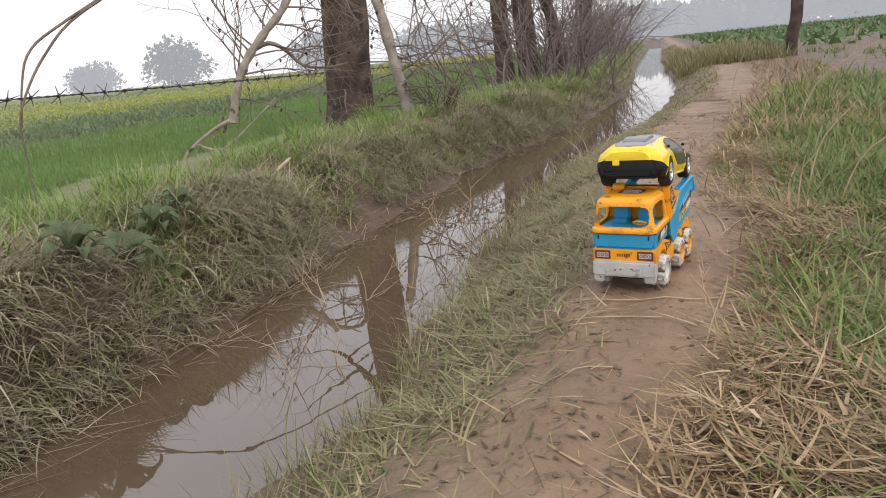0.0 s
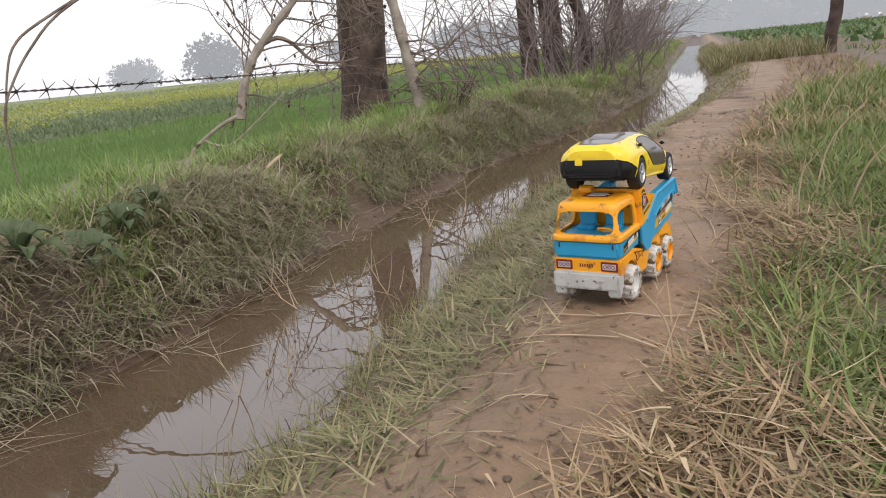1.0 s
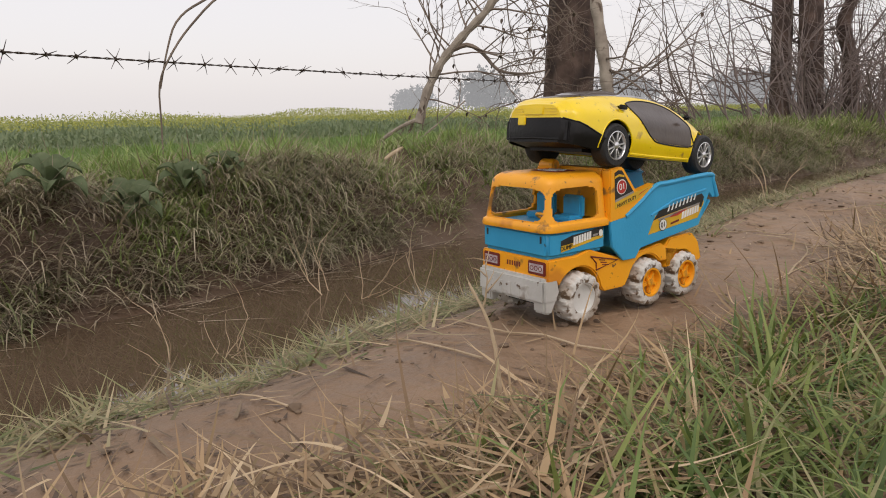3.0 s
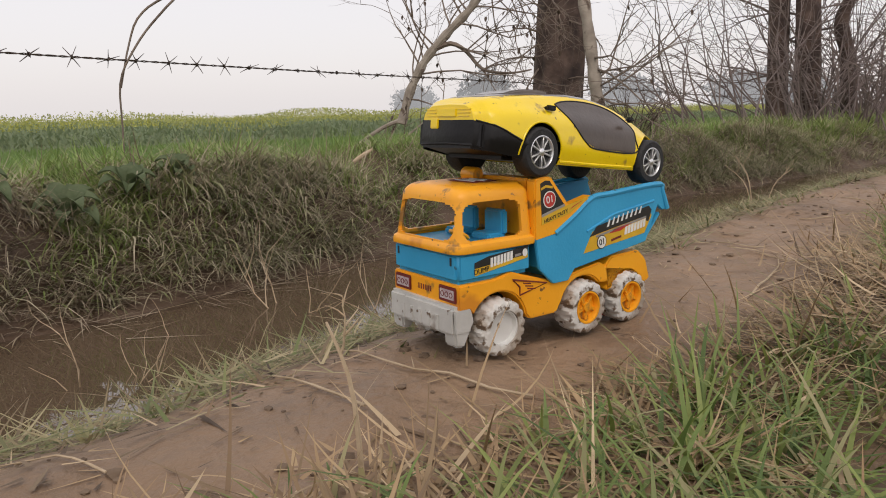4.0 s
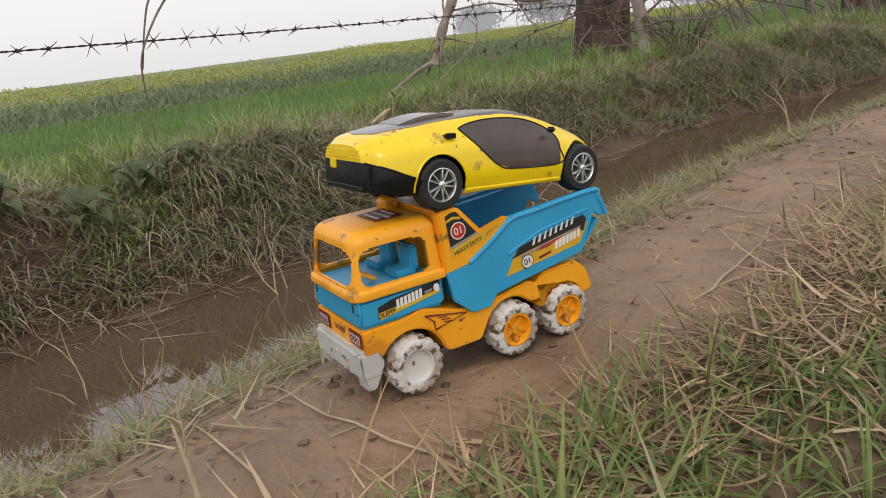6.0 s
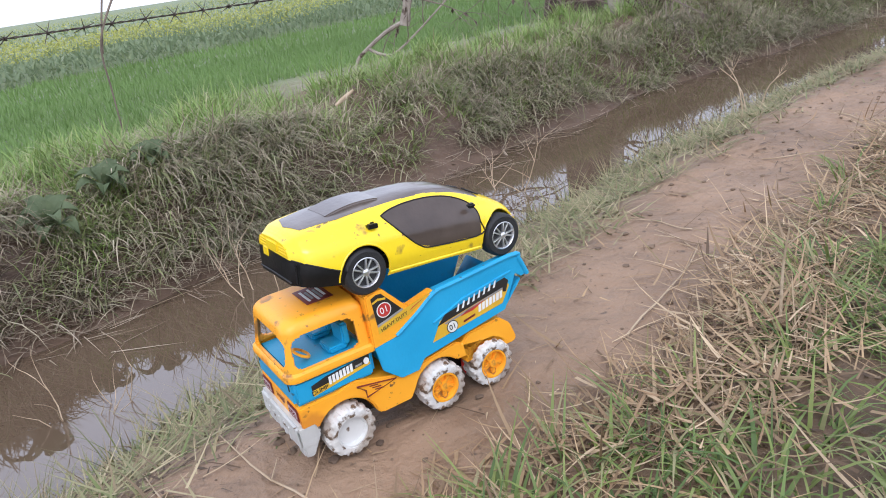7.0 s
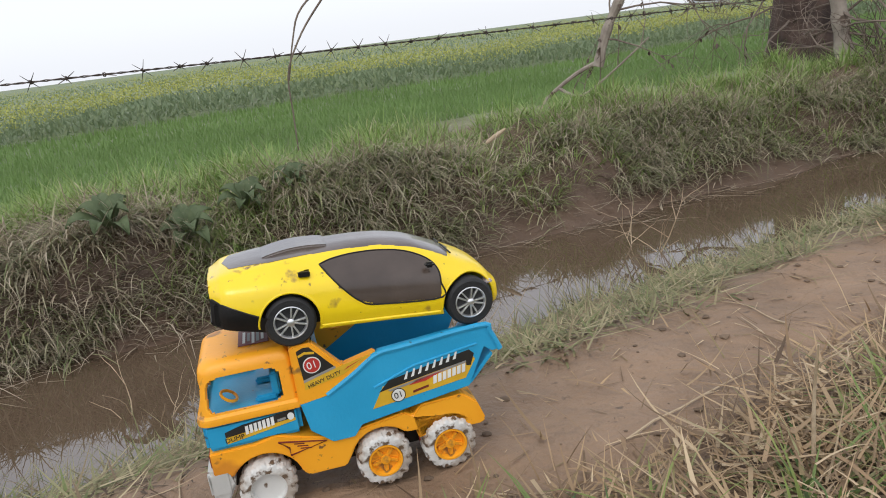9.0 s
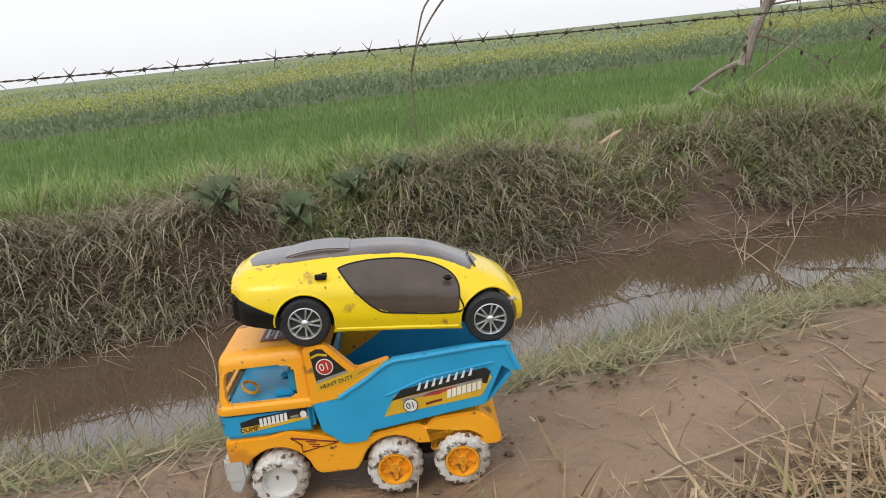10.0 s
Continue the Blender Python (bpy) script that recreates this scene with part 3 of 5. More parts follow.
def lay_straw():
    ch = []
    p, u, y = patch(72000, -0.15, 0.55, -1.25, 1.7, 1.15, 0.03)
    e = u - straw_edge(y)
    pile = np.clip(0.5 + 0.8 * lumps(u, y, 13.0, 41), 0, 1)
    keep = rng.random(len(p)) < np.where(e > 0, np.clip(0.35 + e * 12, 0, 1) * np.clip(1.0 - 8 * (e - straw_width(y)), 0.06, 1) * (0.45 + 0.55 * pile), np.where(e > -0.04, 0.05, 0.006))
    p, pile = p[keep], pile[keep]
    n = len(p)
    ch.append(blades(p + np.stack([np.zeros(n), np.zeros(n), rng.random(n) ** 1.6 * 0.03 * pile + 0.002], 1), 0.015 + 0.085 * rng.random(n) ** 1.8, 0.0016 + 0.0032 * rng.random(n) ** 2, np.where(rng.random(n) < 0.3, rng.normal(2.6, 0.7, n), uni(0, 6.28, n)), uni(1.25, 1.62, n), rng.normal(0.0, 0.5, n), 5))
    n = 420
    p, u, y = patch(n, 0.02, 0.5, -1.2, 1.6, 1.2)
    ch.append(blades(p, uni(0.03, 0.11, n), uni(0.0014, 0.0028, n), uni(0, 6.28, n), uni(0.3, 1.2, n), uni(-0.1, 0.7, n)))
    n = 900
    p, u, y = patch(n, -0.25, 0.12, -1.25, 2.5)
    ch.append(blades(p + [0, 0, 0.002], uni(0.005, 0.04, n), uni(0.001, 0.0022, n), uni(0, 6.28, n), uni(1.5, 1.58, n), uni(-0.05, 0.05, n), 2))
    n = 4200
    p, u, y = patch(n, 0.16, 0.7, 1.4, 7, 1.5)
    ch.append(blades(p + [0, 0, 0.004], uni(0.03, 0.13, n), uni(0.003, 0.006, n), uni(0, 6.28, n), uni(0.8, 1.55, n), uni(-0.1, 0.3, n), 2))
    stuff("straw_litter", *merge(ch), M["straw"], "loose pale straw and dry stalks strewn beside the path", "straw")


def grow_verge():
    green = lambda u, y: np.clip((u - straw_edge(y) - straw_width(y) + 0.05) * 9, 0.14 * (u > straw_edge(y) + 0.03), 1) * np.clip(0.75 + 0.6 * lumps(u, y, 9.0, 42), 0.12, 1)
    ch = [tufts(3300, 17, 0.05, 0.75, -0.85, 1.9, (0.03, 0.095), (0.0022, 0.0048), 0.026, (0.1, 1.2), (0.3, 2.0), green, 1.15),
          tufts(620, 12, 0.3, 1.5, 1.9, 3.6, (0.05, 0.12), (0.004, 0.009), 0.05, (0.1, 1.1), (0.3, 1.4), None, 1.2, seg=3)]
    p, u, y = patch(1500, 0.4, 5, 3.4, 9, 1.0, 0.07)
    n = len(p)
    ch.append(blades(p, uni(0.04, 0.12, n), uni(0.006, 0.013, n), uni(0, 6.28, n), uni(0.2, 1.0, n), uni(0.2, 1.0, n), 2))
    p, u, y = patch(8000, 0.75, 6.0, 2.6, -6, 1.0, 0.06)
    n = len(p)
    ch.append(blades(p, uni(0.04, 0.09, n), uni(0.006, 0.014, n), uni(0, 6.28, n), uni(0.2, 1.1, n), uni(0.2, 1.0, n), 2))
    p, u, y = patch(3500, 0.2, 1.0, -0.8, -9, 1.5, 0.05)
    n = len(p)
    ch.append(blades(p, uni(0.03, 0.08, n), uni(0.005, 0.010, n), uni(0, 6.28, n), uni(0.2, 1.1, n), uni(0.2, 1.0, n), 2))
    mound = tufts(420, 16, -0.42, 0.75, 7.6, 13, (0.10, 0.26), (0.006, 0.012), 0.10, (0.0, 0.8), (0.2, 1.2), None, 1.3, seg=3)
    stuff("dry_tall_grass", *mound, M["strip"], "tall yellowing grass where path and ditch end", "grass")
    stuff("verge_grass", *merge(ch), M["verge"], "fresh green grass tufts beside the path", "grass")


def grow_fields():
    ch = []
    p, u, y = patch(125000, -4.6, -2.1, -3, 9, 1.1)
    p = p[u < -2.1 - 0.75 * np.clip((y - 0.3) / 1.2, 0, 1) + 0.12 * lumps(u, y, 7.0, 51)]
    n = len(p)
    ch.append(blades(p, uni(0.03, 0.065, n), uni(0.003, 0.006, n), uni(0, 6.28, n), uni(0, 0.7, n), uni(0.1, 0.9, n), 2))
    p, u, y = patch(60000, -6.1, -4.4, -8, 34, 1.2)
    n = len(p)
    ch.append(blades(p, uni(0.04, 0.075, n), uni(0.006, 0.013, n), uni(0, 6.28, n), uni(0, 0.5, n), uni(0.1, 0.8, n), 2))
    p, u, y = patch(22000, -5.5, -2.3, 9, 45, 1.5)
    n = len(p)
    ch.append(blades(p, uni(0.05, 0.10, n), uni(0.012, 0.028, n), uni(0, 6.28, n), uni(0, 0.35, n), uni(0.1, 0.8, n), 2))
    stuff("wheat_field", *merge(ch), M["wheat"], "low bright green young wheat covering the field", "crop")
    ch, fl = [], []
    for cnt, u0, u1, y1, w in ((70000, -8.6, -6.0, 32, 0.5), (22000, -40.0, -8.6, 70, 1.3)):
        p, u, y = patch(cnt, u0, u1, -12, y1, 1.15)
        n = len(p)
        p[:, 2] += rng.random(n) * 0.17
        ch.append(blades(p, uni(0.05, 0.11, n), uni(0.02, 0.06, n) * w, uni(0, 6.28, n), uni(0.2, 1.2, n), uni(0.2, 0.9, n), 2))
        n = int(cnt * 1.6)
        p, u, y = patch(n, u0, u1, -12, y1, 1.15)
        p[:, 2] += 0.18 + rng.random(n) * 0.13 + 0.03 * np.sin(y * 1.3) + 0.03 * np.sin(u * 2 + y * 3)
        fl.append(blades(p, uni(0.014, 0.036, n) * w ** 0.5, uni(0.012, 0.028, n) * w ** 0.5, uni(0, 6.28, n), uni(0.1, 1.3, n), uni(0, 0.6, n), 2))
    stuff("mustard_field", *merge(ch), M["mustard_leaf"], "tall grey-green mustard crop behind the wheat", "crop")
    stuff("mustard_blossom", *merge(fl), M["mustard_flower"], "pale yellow blossom over the mustard crop", "crop")
    n = 14000
    p, u, y = patch(n, 0.5, 26, 10, 60, 1.4)
    p[:, 2] += rng.random(n) * 0.12
    ch = [blades(p, uni(0.08, 0.2, n), uni(0.05, 0.12, n), uni(0, 6.28, n), uni(0.3, 1.2, n), uni(0.2, 0.9, n), 2)]
    stuff("leafy_crop", *merge(ch), M["crop_leaf"], "low dark green leafy crop beyond the path", "crop")


grow_bank()
grow_strip()
lay_straw()
grow_verge()
grow_fields()


# ---- the toy dump truck (x ahead, y to its left, z up) ----
TRUCK = pose(-0.0457, 0.011, 0.0, 0, 0, -103.5)


def lettering(text, size, material, parent, m, label=""):
    """A flat word in the built-in font, as a thin mesh."""
    cu = bpy.data.curves.new("lettering", "FONT")
    cu.body, cu.size, cu.align_x, cu.align_y, cu.extrude = text, size, "CENTER", "CENTER", 0.00015
    tmp = new("lettering_tmp", cu)
    me = bpy.data.meshes.new_from_object(tmp.evaluated_get(bpy.context.evaluated_depsgraph_get()))
    bpy.data.objects.remove(tmp)
    return part("lettering", me, material, parent, label or "the printed characters " + text, smooth=False, m=m)


def side_pose(x, z, y, tilt=0.0):
    """Writing on the left side, read from outside."""
    return Matrix.Translation((x, y, z)) @ Euler((radians(90), 0, radians(180))).to_matrix().to_4x4() @ Euler((0, 0, radians(tilt))).to_matrix().to_4x4()


def disc_outline(x, z, r, n=24):
    return [(x + r * math.cos(k * math.tau / n), z + r * math.sin(k * math.tau / n)) for k in range(n)]


def truck_wheel(parent, x, y, kind, mirror):
    """White lugged tyre with its rim; kind is 'plain' or 'spoked'."""
    s = -1 if mirror else 1
    R, w = 0.0245, 0.0125
    bm = bmesh.new()
    seg = 96
    rings = []
    rows = [(-w, 0.0165), (-w, R - 0.003), (-w + 0.002, R - 0.0008), (-w * 0.45, R), (0.0, R), (w * 0.45, R), (w - 0.002, R - 0.0008), (w, R - 0.003), (w, 0.0165), (w - 0.004, 0.0160), (w - 0.0045, 0.0155)]
    for j, (yy, r) in enumerate(rows):
        ring = []
        for k in range(seg):
            lug = 0.0
            if 1 <= j <= 7:
                ph = (k + (1.5 if j > 4 else -1.5 if j < 4 else 0) * 1.2 + (j - 4) * 0.5) % 6
                lug = 0.0018 if ph < 3.2 else 0.0
            a = k * math.tau / seg
            ring.append(bm.verts.new(((r + lug) * math.cos(a), yy * s, (r + lug) * math.sin(a))))
        rings.append(ring)
    for a, b in zip(rings, rings[1:]):
        for k in range(seg):
            bm.faces.new((a[k], a[(k + 1) % seg], b[(k + 1) % seg], b[k]))
    bm.faces.new(rings[0])
    wheel = part("wheel", bm, M["tyre_white"], parent, "mud-caked white plastic lugged wheel", m=pose(x, y, 0.0262))
    if kind == "plain":
        bm = lathe(None, [(0.0162, (w - 0.006) * s), (0.0162, (w - 0.0015) * s), (0.0150, (w - 0.0015) * s), (0.0138, (w - 0.0085) * s), (0.004, (w - 0.0085) * s), (0.0035, (w - 0.0075) * s), (0.001, (w - 0.0075) * s)], 48)
        part("rim", bm, M["rim_white"], wheel, "plain white dished rim")
    else:
        bm = lathe(None, [(0.0160, (w - 0.006) * s), (0.0160, w * s), (0.0143, w * s), (0.0130, (w - 0.004) * s), (0.0125, (w - 0.0075) * s), (0.001, (w - 0.0075) * s)], 48)
        part("rim", bm, M["orange"], wheel, "orange plastic rim")
        hub = lathe(None, [(0.005, (w - 0.0076) * s), (0.0045, (w - 0.0015) * s), (0.001, (w - 0.001) * s)], 24)
        part("hub_cap", hub, M["orange"], wheel, "orange hub")
        for k in range(5):
            b = bmesh.new()
            box(b, 0.003, 0.0128, min((w - 0.0078) * s, (w - 0.003) * s), max((w - 0.0078) * s, (w - 0.003) * s), -0.0022, 0.0022, 0.0008)
            part("spoke", b, M["orange"], wheel, m=Euler((0, k * math.tau / 5 + 0.3, 0)).to_matrix().to_4x4())
    return wheel


def arc(cx, cz, r, a0, a1, n=12):
    return [(cx + r * math.cos(radians(a0 + (a1 - a0) * k / (n - 1))), cz + r * math.sin(radians(a0 + (a1 - a0) * k / (n - 1)))) for k in range(n)]


def cab_shell():
    """The upper cab as one moulded piece: a flared sill, pillars round the open windows, and a rounded roof."""
    prof = [(0.0960, 0.0014), (0.0968, 0.0030), (0.0995, 0.0036), (0.1030, 0.0032), (0.1050, 0.0010)]
    prof += [(0.1050 + 0.0365 * k / 26, 0.0010 * (1 - k / 26)) for k in range(1, 27)]
    prof += [(0.1415 + 0.0105 * math.sin(radians(90 * k / 8)), -0.0105 * (1 - math.cos(radians(90 * k / 8)))) for k in range(1, 9)]
    bm = bmesh.new()
    rings, NP = [], 176
    for z, out in prof:
        f = (z - 0.096) / 0.0565
        front, back, half, r = 0.1415 - 0.006 * f + out, 0.0555 - max(out, -0.004), 0.0492 - 0.0048 * f + out, 0.0125
        ring = []
        for k in range(NP):
            side, q = divmod(k, NP // 4)
            q /= NP // 4
            cx, cy = ((front - r, half - r), (back + r * 0.4, half - r * 0.4), (back + r * 0.4, r * 0.4 - half), (front - r, r - half))[side]
            rr = r if side in (0, 3) else r * 0.4
            nx, ny = ((back + r * 0.4, half - r * 0.4), (back + r * 0.4, r * 0.4 - half), (front - r, r - half), (front - r, half - r))[side]
            a = radians(90 * side + 90 * min(1.0, q / 0.4))
            px, py = cx + rr * math.cos(a), cy + rr * math.sin(a)
            if q > 0.4:
                g = (q - 0.4) / 0.6
                nr = r if side in (2, 3) else r * 0.4
                ex, ey = nx + nr * math.cos(a), ny + nr * math.sin(a)
                px, py = px + (ex - px) * g, py + (ey - py) * g
            ring.append(bm.verts.new((px, py, z)))
        rings.append(ring)
    for a, b in zip(rings, rings[1:]):
        for k in range(NP):
            bm.faces.new((a[k], a[(k + 1) % NP], b[(k + 1) % NP], b[k]))
    bm.faces.new(rings[-1])
    gone = []
    for f in bm.faces:
        c, nrm = f.calc_center_median(), f.normal
        if len(f.verts) > 4 or not 0.1058 < c.z < 0.1388:
            continue
        v = (c.z - 0.1222) / 0.0162
        if c.x > 0.125 and abs(c.y) < 0.0425:
            u = c.y / 0.0412
        elif abs(c.y) > 0.035 and 0.066 < c.x < 0.1335:
            u = (c.x - 0.0998) / (0.0325 - 0.0015 * v)
        else:
            continue
        if abs(u) ** 5 + abs(v) ** 5 < 1:
            gone.append(f)
    bmesh.ops.delete(bm, geom=gone, context="FACES")
    bmesh.ops.recalc_face_normals(bm, faces=bm.faces[:])
    bmesh.ops.solidify(bm, geom=bm.faces[:], thickness=0.0032)
    return bm


def build_truck():
    t = thing("toy_dump_truck", TRUCK, "muddy orange and blue plastic toy dump truck standing on the path", "toy truck")
    FW, MW, RW = 0.096, -0.0116, -0.0745
    # lower body with three wheel arches
    low = [(0.157, 0.047), (0.157, 0.070), (0.10, 0.070), (0.082, 0.074), (0.05, 0.064), (0.03, 0.058), (0.012, 0.060), (-0.036, 0.0665),
           (-0.044, 0.0615), (-0.052, 0.070), (-0.094, 0.0715), (-0.107, 0.060), (-0.114, 0.040), (-0.110, 0.036)]
    low += arc(RW, 0.026, 0.0305, 20, 150) + [(-0.0435, 0.045)] + arc(MW, 0.026, 0.0305, 140, 20)
    low += [(0.024, 0.026), (0.058, 0.026)] + arc(FW, 0.025, 0.033, 170, 30) + [(0.130, 0.047)]
    part("chassis", prism(None, low, -0.050, 0.050, 0.0016), M["orange"], t, "orange plastic lower body with wheel arches")
    b = bmesh.new()
    box(b, -0.10, 0.13, -0.026, 0.026, 0.018, 0.05, 0.003)
    part("underbody", b, M["black"], t, "dark underside between the wheels")
    for x in (FW, MW, RW):
        part("axle", tube(None, [(x, -0.05, 0.0262), (x, 0.05, 0.0262)], 0.0022, 10), M["grey"], t)
    for x, kind in ((FW, "plain"), (MW, "spoked"), (RW, "spoked")):
        for y, mir in ((0.0455, False), (-0.0455, True)):
            w = truck_wheel(t, x, y, kind, mir)
            if x == RW and not mir:
                part("red_band", lathe(None, [(0.0225, -0.0137), (0.0256, -0.0137), (0.0256, -0.0107), (0.0225, -0.0107)], 48), M["red"], w, "red inner ring of the wheel")
    # front bumper with ribs and a ragged lower edge
    b = bmesh.new()
    box(b, 0.140, 0.1645, -0.050, 0.050, 0.0255, 0.0515, 0.003)
    part("bumper", b, M["grey"], t, "scuffed grey plastic bumper")
    for k in range(5):
        b = bmesh.new()
        y = -0.026 + 0.013 * k
        box(b, 0.158, 0.1658, y - 0.003, y + 0.003, 0.0275, 0.043, 0.0012)
        part("bumper_rib", b, M["grey"], t)
    for y in (-0.0405, 0.0405):
        part("bumper_end", prism(None, [(0.140, 0.05), (0.164, 0.048), (0.161, 0.016), (0.150, 0.014), (0.136, 0.036)], y - 0.0085, y + 0.0085, 0.002), M["grey"], t)
    # headlights as printed stickers with raised frames
    for y in (-0.034, 0.034):
        b = bmesh.new()
        box(b, 0.1565, 0.1585, y - 0.0125, y + 0.0125, 0.0535, 0.0675, 0.0009)
        h = part("headlight", b, M["st_maroon"], t, "maroon-framed printed headlight")
        b = bmesh.new()
        box(b, 0.1583, 0.1590, y - 0.0098, y + 0.0098, 0.0562, 0.0648, 0.0003)
        part("lens", b, M["st_lens"], h, "pale patterned headlight lens")
        for k in range(3):
            part("lamp_ring", tube(None, [(0.1591, y - 0.006 + 0.006 * k + 0.0022 * math.cos(a), 0.0605 + 0.0022 * math.sin(a)) for a in np.linspace(0, math.tau, 13)[:-1]], 0.0004, 5, True), M["st_maroon"], h)
    for k in range(6):
        b = bmesh.new()
        box(b, 0.1566, 0.1572, -0.0105 + 0.0036 * k, -0.0085 + 0.0036 * k, 0.058, 0.063)
        part("plate_bar", b, M["st_maroon"], t, "dark printed bar on the nose")
    # blue cab tub
    b = bmesh.new()
    box(b, 0.056, 0.158, -0.0495, 0.0495, 0.070, 0.0985, 0.0045, 3)
    part("cab_tub", b, M["blue"], t, "blue plastic lower cab")
    for x, y0 in ((0.158, -0.040), (0.158, 0.040)):
        b = bmesh.new()
        box(b, x - 0.0005, x + 0.0008, y0 - 0.001, y0 + 0.001, 0.086, 0.093)
        part("slot", b, M["st_black"], t)
    part("cab_shell", cab_shell(), M["orange"], t, "rounded orange upper cab with open windows")
    b = bmesh.new()
    box(b, 0.062, 0.150, -0.045, 0.045, 0.0975, 0.1005)
    part("cab_floor", b, M["blue"], t)
    for y in (-0.020, 0.020):
        b = bmesh.new()
        box(b, 0.076, 0.100, y - 0.013, y + 0.013, 0.100, 0.107, 0.002)
        box(b, 0.072, 0.081, y - 0.013, y + 0.013, 0.104, 0.127, 0.002)
        part("cab_seat", b, M["blue"], t, "blue plastic seat")
    part("steering_wheel", tube(None, [(0.128 + 0.008 * math.cos(a), 0.02 + 0.010 * math.sin(a), 0.108 + 0.004 * math.cos(a)) for a in np.linspace(0, math.tau, 17)[:-1]], 0.0016, 6, True), M["orange"], t)
    # roof sticker with unreadable print
    b = bmesh.new()
    box(b, 0.075, 0.108, -0.018, 0.020, 0.1524, 0.1529, 0.0001)
    rs = part("roof_sticker", b, M["st_maroon"], t, "torn dark sticker on the cab roof")
    for k in range(5):
        b = bmesh.new()
        box(b, 0.080 + 0.005 * k, 0.083 + 0.005 * k, -0.012 + 0.004 * (k % 2), 0.012 + 0.003 * (k % 3), 0.1528, 0.1533)
        part("print_bar", b, M["st_grey" if k % 2 else "st_white"], rs)
    # cab guard behind the roof, on which the car's wheels stand
    guard = [(0.056, 0.098), (0.056, 0.1535), (0.051, 0.1555), (0.036, 0.1555), (0.012, 0.1275), (-0.0185, 0.1345), (-0.019, 0.131), (0.030, 0.1015)]
    for s in (-1, 1):
        part("guard_side", prism(None, guard, 0.0475 * s - 0.006, 0.0475 * s + 0.006, 0.0014), M["orange"], t, "orange side of the cab guard")
    b = bmesh.new()
    box(b, 0.036, 0.0555, -0.0425, 0.0425, 0.1385, 0.1545, 0.002)
    part("guard_top", b, M["orange"], t)
    part("guard_knob", lathe(None, [(0.006, -0.010), (0.007, -0.008), (0.007, 0.008), (0.006, 0.010)], 20), M["orange"], t, m=pose(0.064, -0.026, 0.1555))
    # blue tipping bed
    wall = [(0.055, 0.101), (0.026, 0.103), (-0.019, 0.1305), (-0.040, 0.1325), (-0.119, 0.1375), (-0.124, 0.134), (-0.134, 0.111), (-0.1265, 0.110), (-0.119, 0.116),
            (-0.101, 0.080), (0.004, 0.066), (0.012, 0.056), (0.032, 0.056), (0.050, 0.072)]
    for s in (-1, 1):
        part("bed_wall", prism(None, wall, 0.0515 * s - 0.0018, 0.0515 * s + 0.0018, 0.0006), M["blue"], t, "blue plastic side wall of the tipping bed")
        rim = smooth_line([(0.030, 0.0525 * s, 0.103), (0.004, 0.0525 * s, 0.1175), (-0.019, 0.0525 * s, 0.1315), (-0.045, 0.0525 * s, 0.1335), (-0.118, 0.0525 * s, 0.1375), (-0.126, 0.0525 * s, 0.130), (-0.134, 0.0535 * s, 0.111)], 24)
        part("bed_rim", tube(None, rim, 0.0028, 8), M["blue"], t)
        part("bed_ledge", prism(None, [(-0.02, 0.1285), (-0.118, 0.1345), (-0.118, 0.1375), (-0.02, 0.1315)], 0.0455 * s - 0.006, 0.0455 * s + 0.006, 0.001), M["blue"], t)
        part("bed_crease", tube(None, [(-0.012, 0.0535 * s, 0.100), (-0.050, 0.0535 * s, 0.113), (-0.112, 0.0535 * s, 0.121)], 0.0012, 6), M["blue"], t)
    part("bed_floor", prism(None, [(0.028, 0.060), (0.044, 0.072), (0.044, 0.100), (0.041, 0.100), (0.038, 0.076), (0.0, 0.071), (-0.104, 0.085), (-0.126, 0.108), (-0.128, 0.105), (-0.104, 0.080), (0.006, 0.065)], -0.050, 0.050, 0.0008), M["blue"], t, "blue plastic floor of the tipping bed")
    part("bed_front", prism(None, [(0.040, 0.095), (0.030, 0.137), (0.034, 0.138), (0.045, 0.098)], -0.042, 0.042, 0.0008), M["blue"], t)
    # stickers on the left side of the bed
    Y = 0.0533
    st = part("bed_sticker", prism(None, [(-0.008, 0.079), (-0.020, 0.099), (-0.106, 0.112), (-0.109, 0.106), (-0.098, 0.089)], Y, Y + 0.0003), M["st_yellow"], t, "gold and black sticker with the number 01", smooth=False)
    part("sticker_black", prism(None, [(-0.016, 0.094), (-0.026, 0.1035), (-0.050, 0.108), (-0.104, 0.1165), (-0.1085, 0.112), (-0.104, 0.1005), (-0.100, 0.1015), (-0.100, 0.1065), (-0.030, 0.0965)], Y + 0.0002, Y + 0.0005), M["st_black"], st, smooth=False)
    part("sticker_grey", prism(None, [(-0.024, 0.0945), (-0.100, 0.1065), (-0.100, 0.1045), (-0.026, 0.0925)], Y + 0.0003, Y + 0.0006), M["st_grey"], st, smooth=False)
    for k in range(8):
        x = -0.040 - 0.0068 * k
        z = 0.1012 + 0.00125 * k
        part("slash", prism(None, [(x, z), (x - 0.0030, z + 0.0005), (x - 0.0050, z + 0.0078), (x - 0.0034, z + 0.0076)], Y + 0.0004, Y + 0.0007), M["st_white"], st, smooth=False)
    part("sticker_red", prism(None, [(-0.044, 0.0945), (-0.052, 0.0985), (-0.078, 0.1018), (-0.060, 0.0955)], Y + 0.0003, Y + 0.0006), M["st_red"], st, smooth=False)
    part("disc_edge", prism(None, disc_outline(-0.0330, 0.0875, 0.0068), Y + 0.0004, Y + 0.0007), M["st_black"], st, smooth=False)
    part("disc", prism(None, disc_outline(-0.0330, 0.0875, 0.0060), Y + 0.0005, Y + 0.0009), M["st_white"], st, smooth=False)
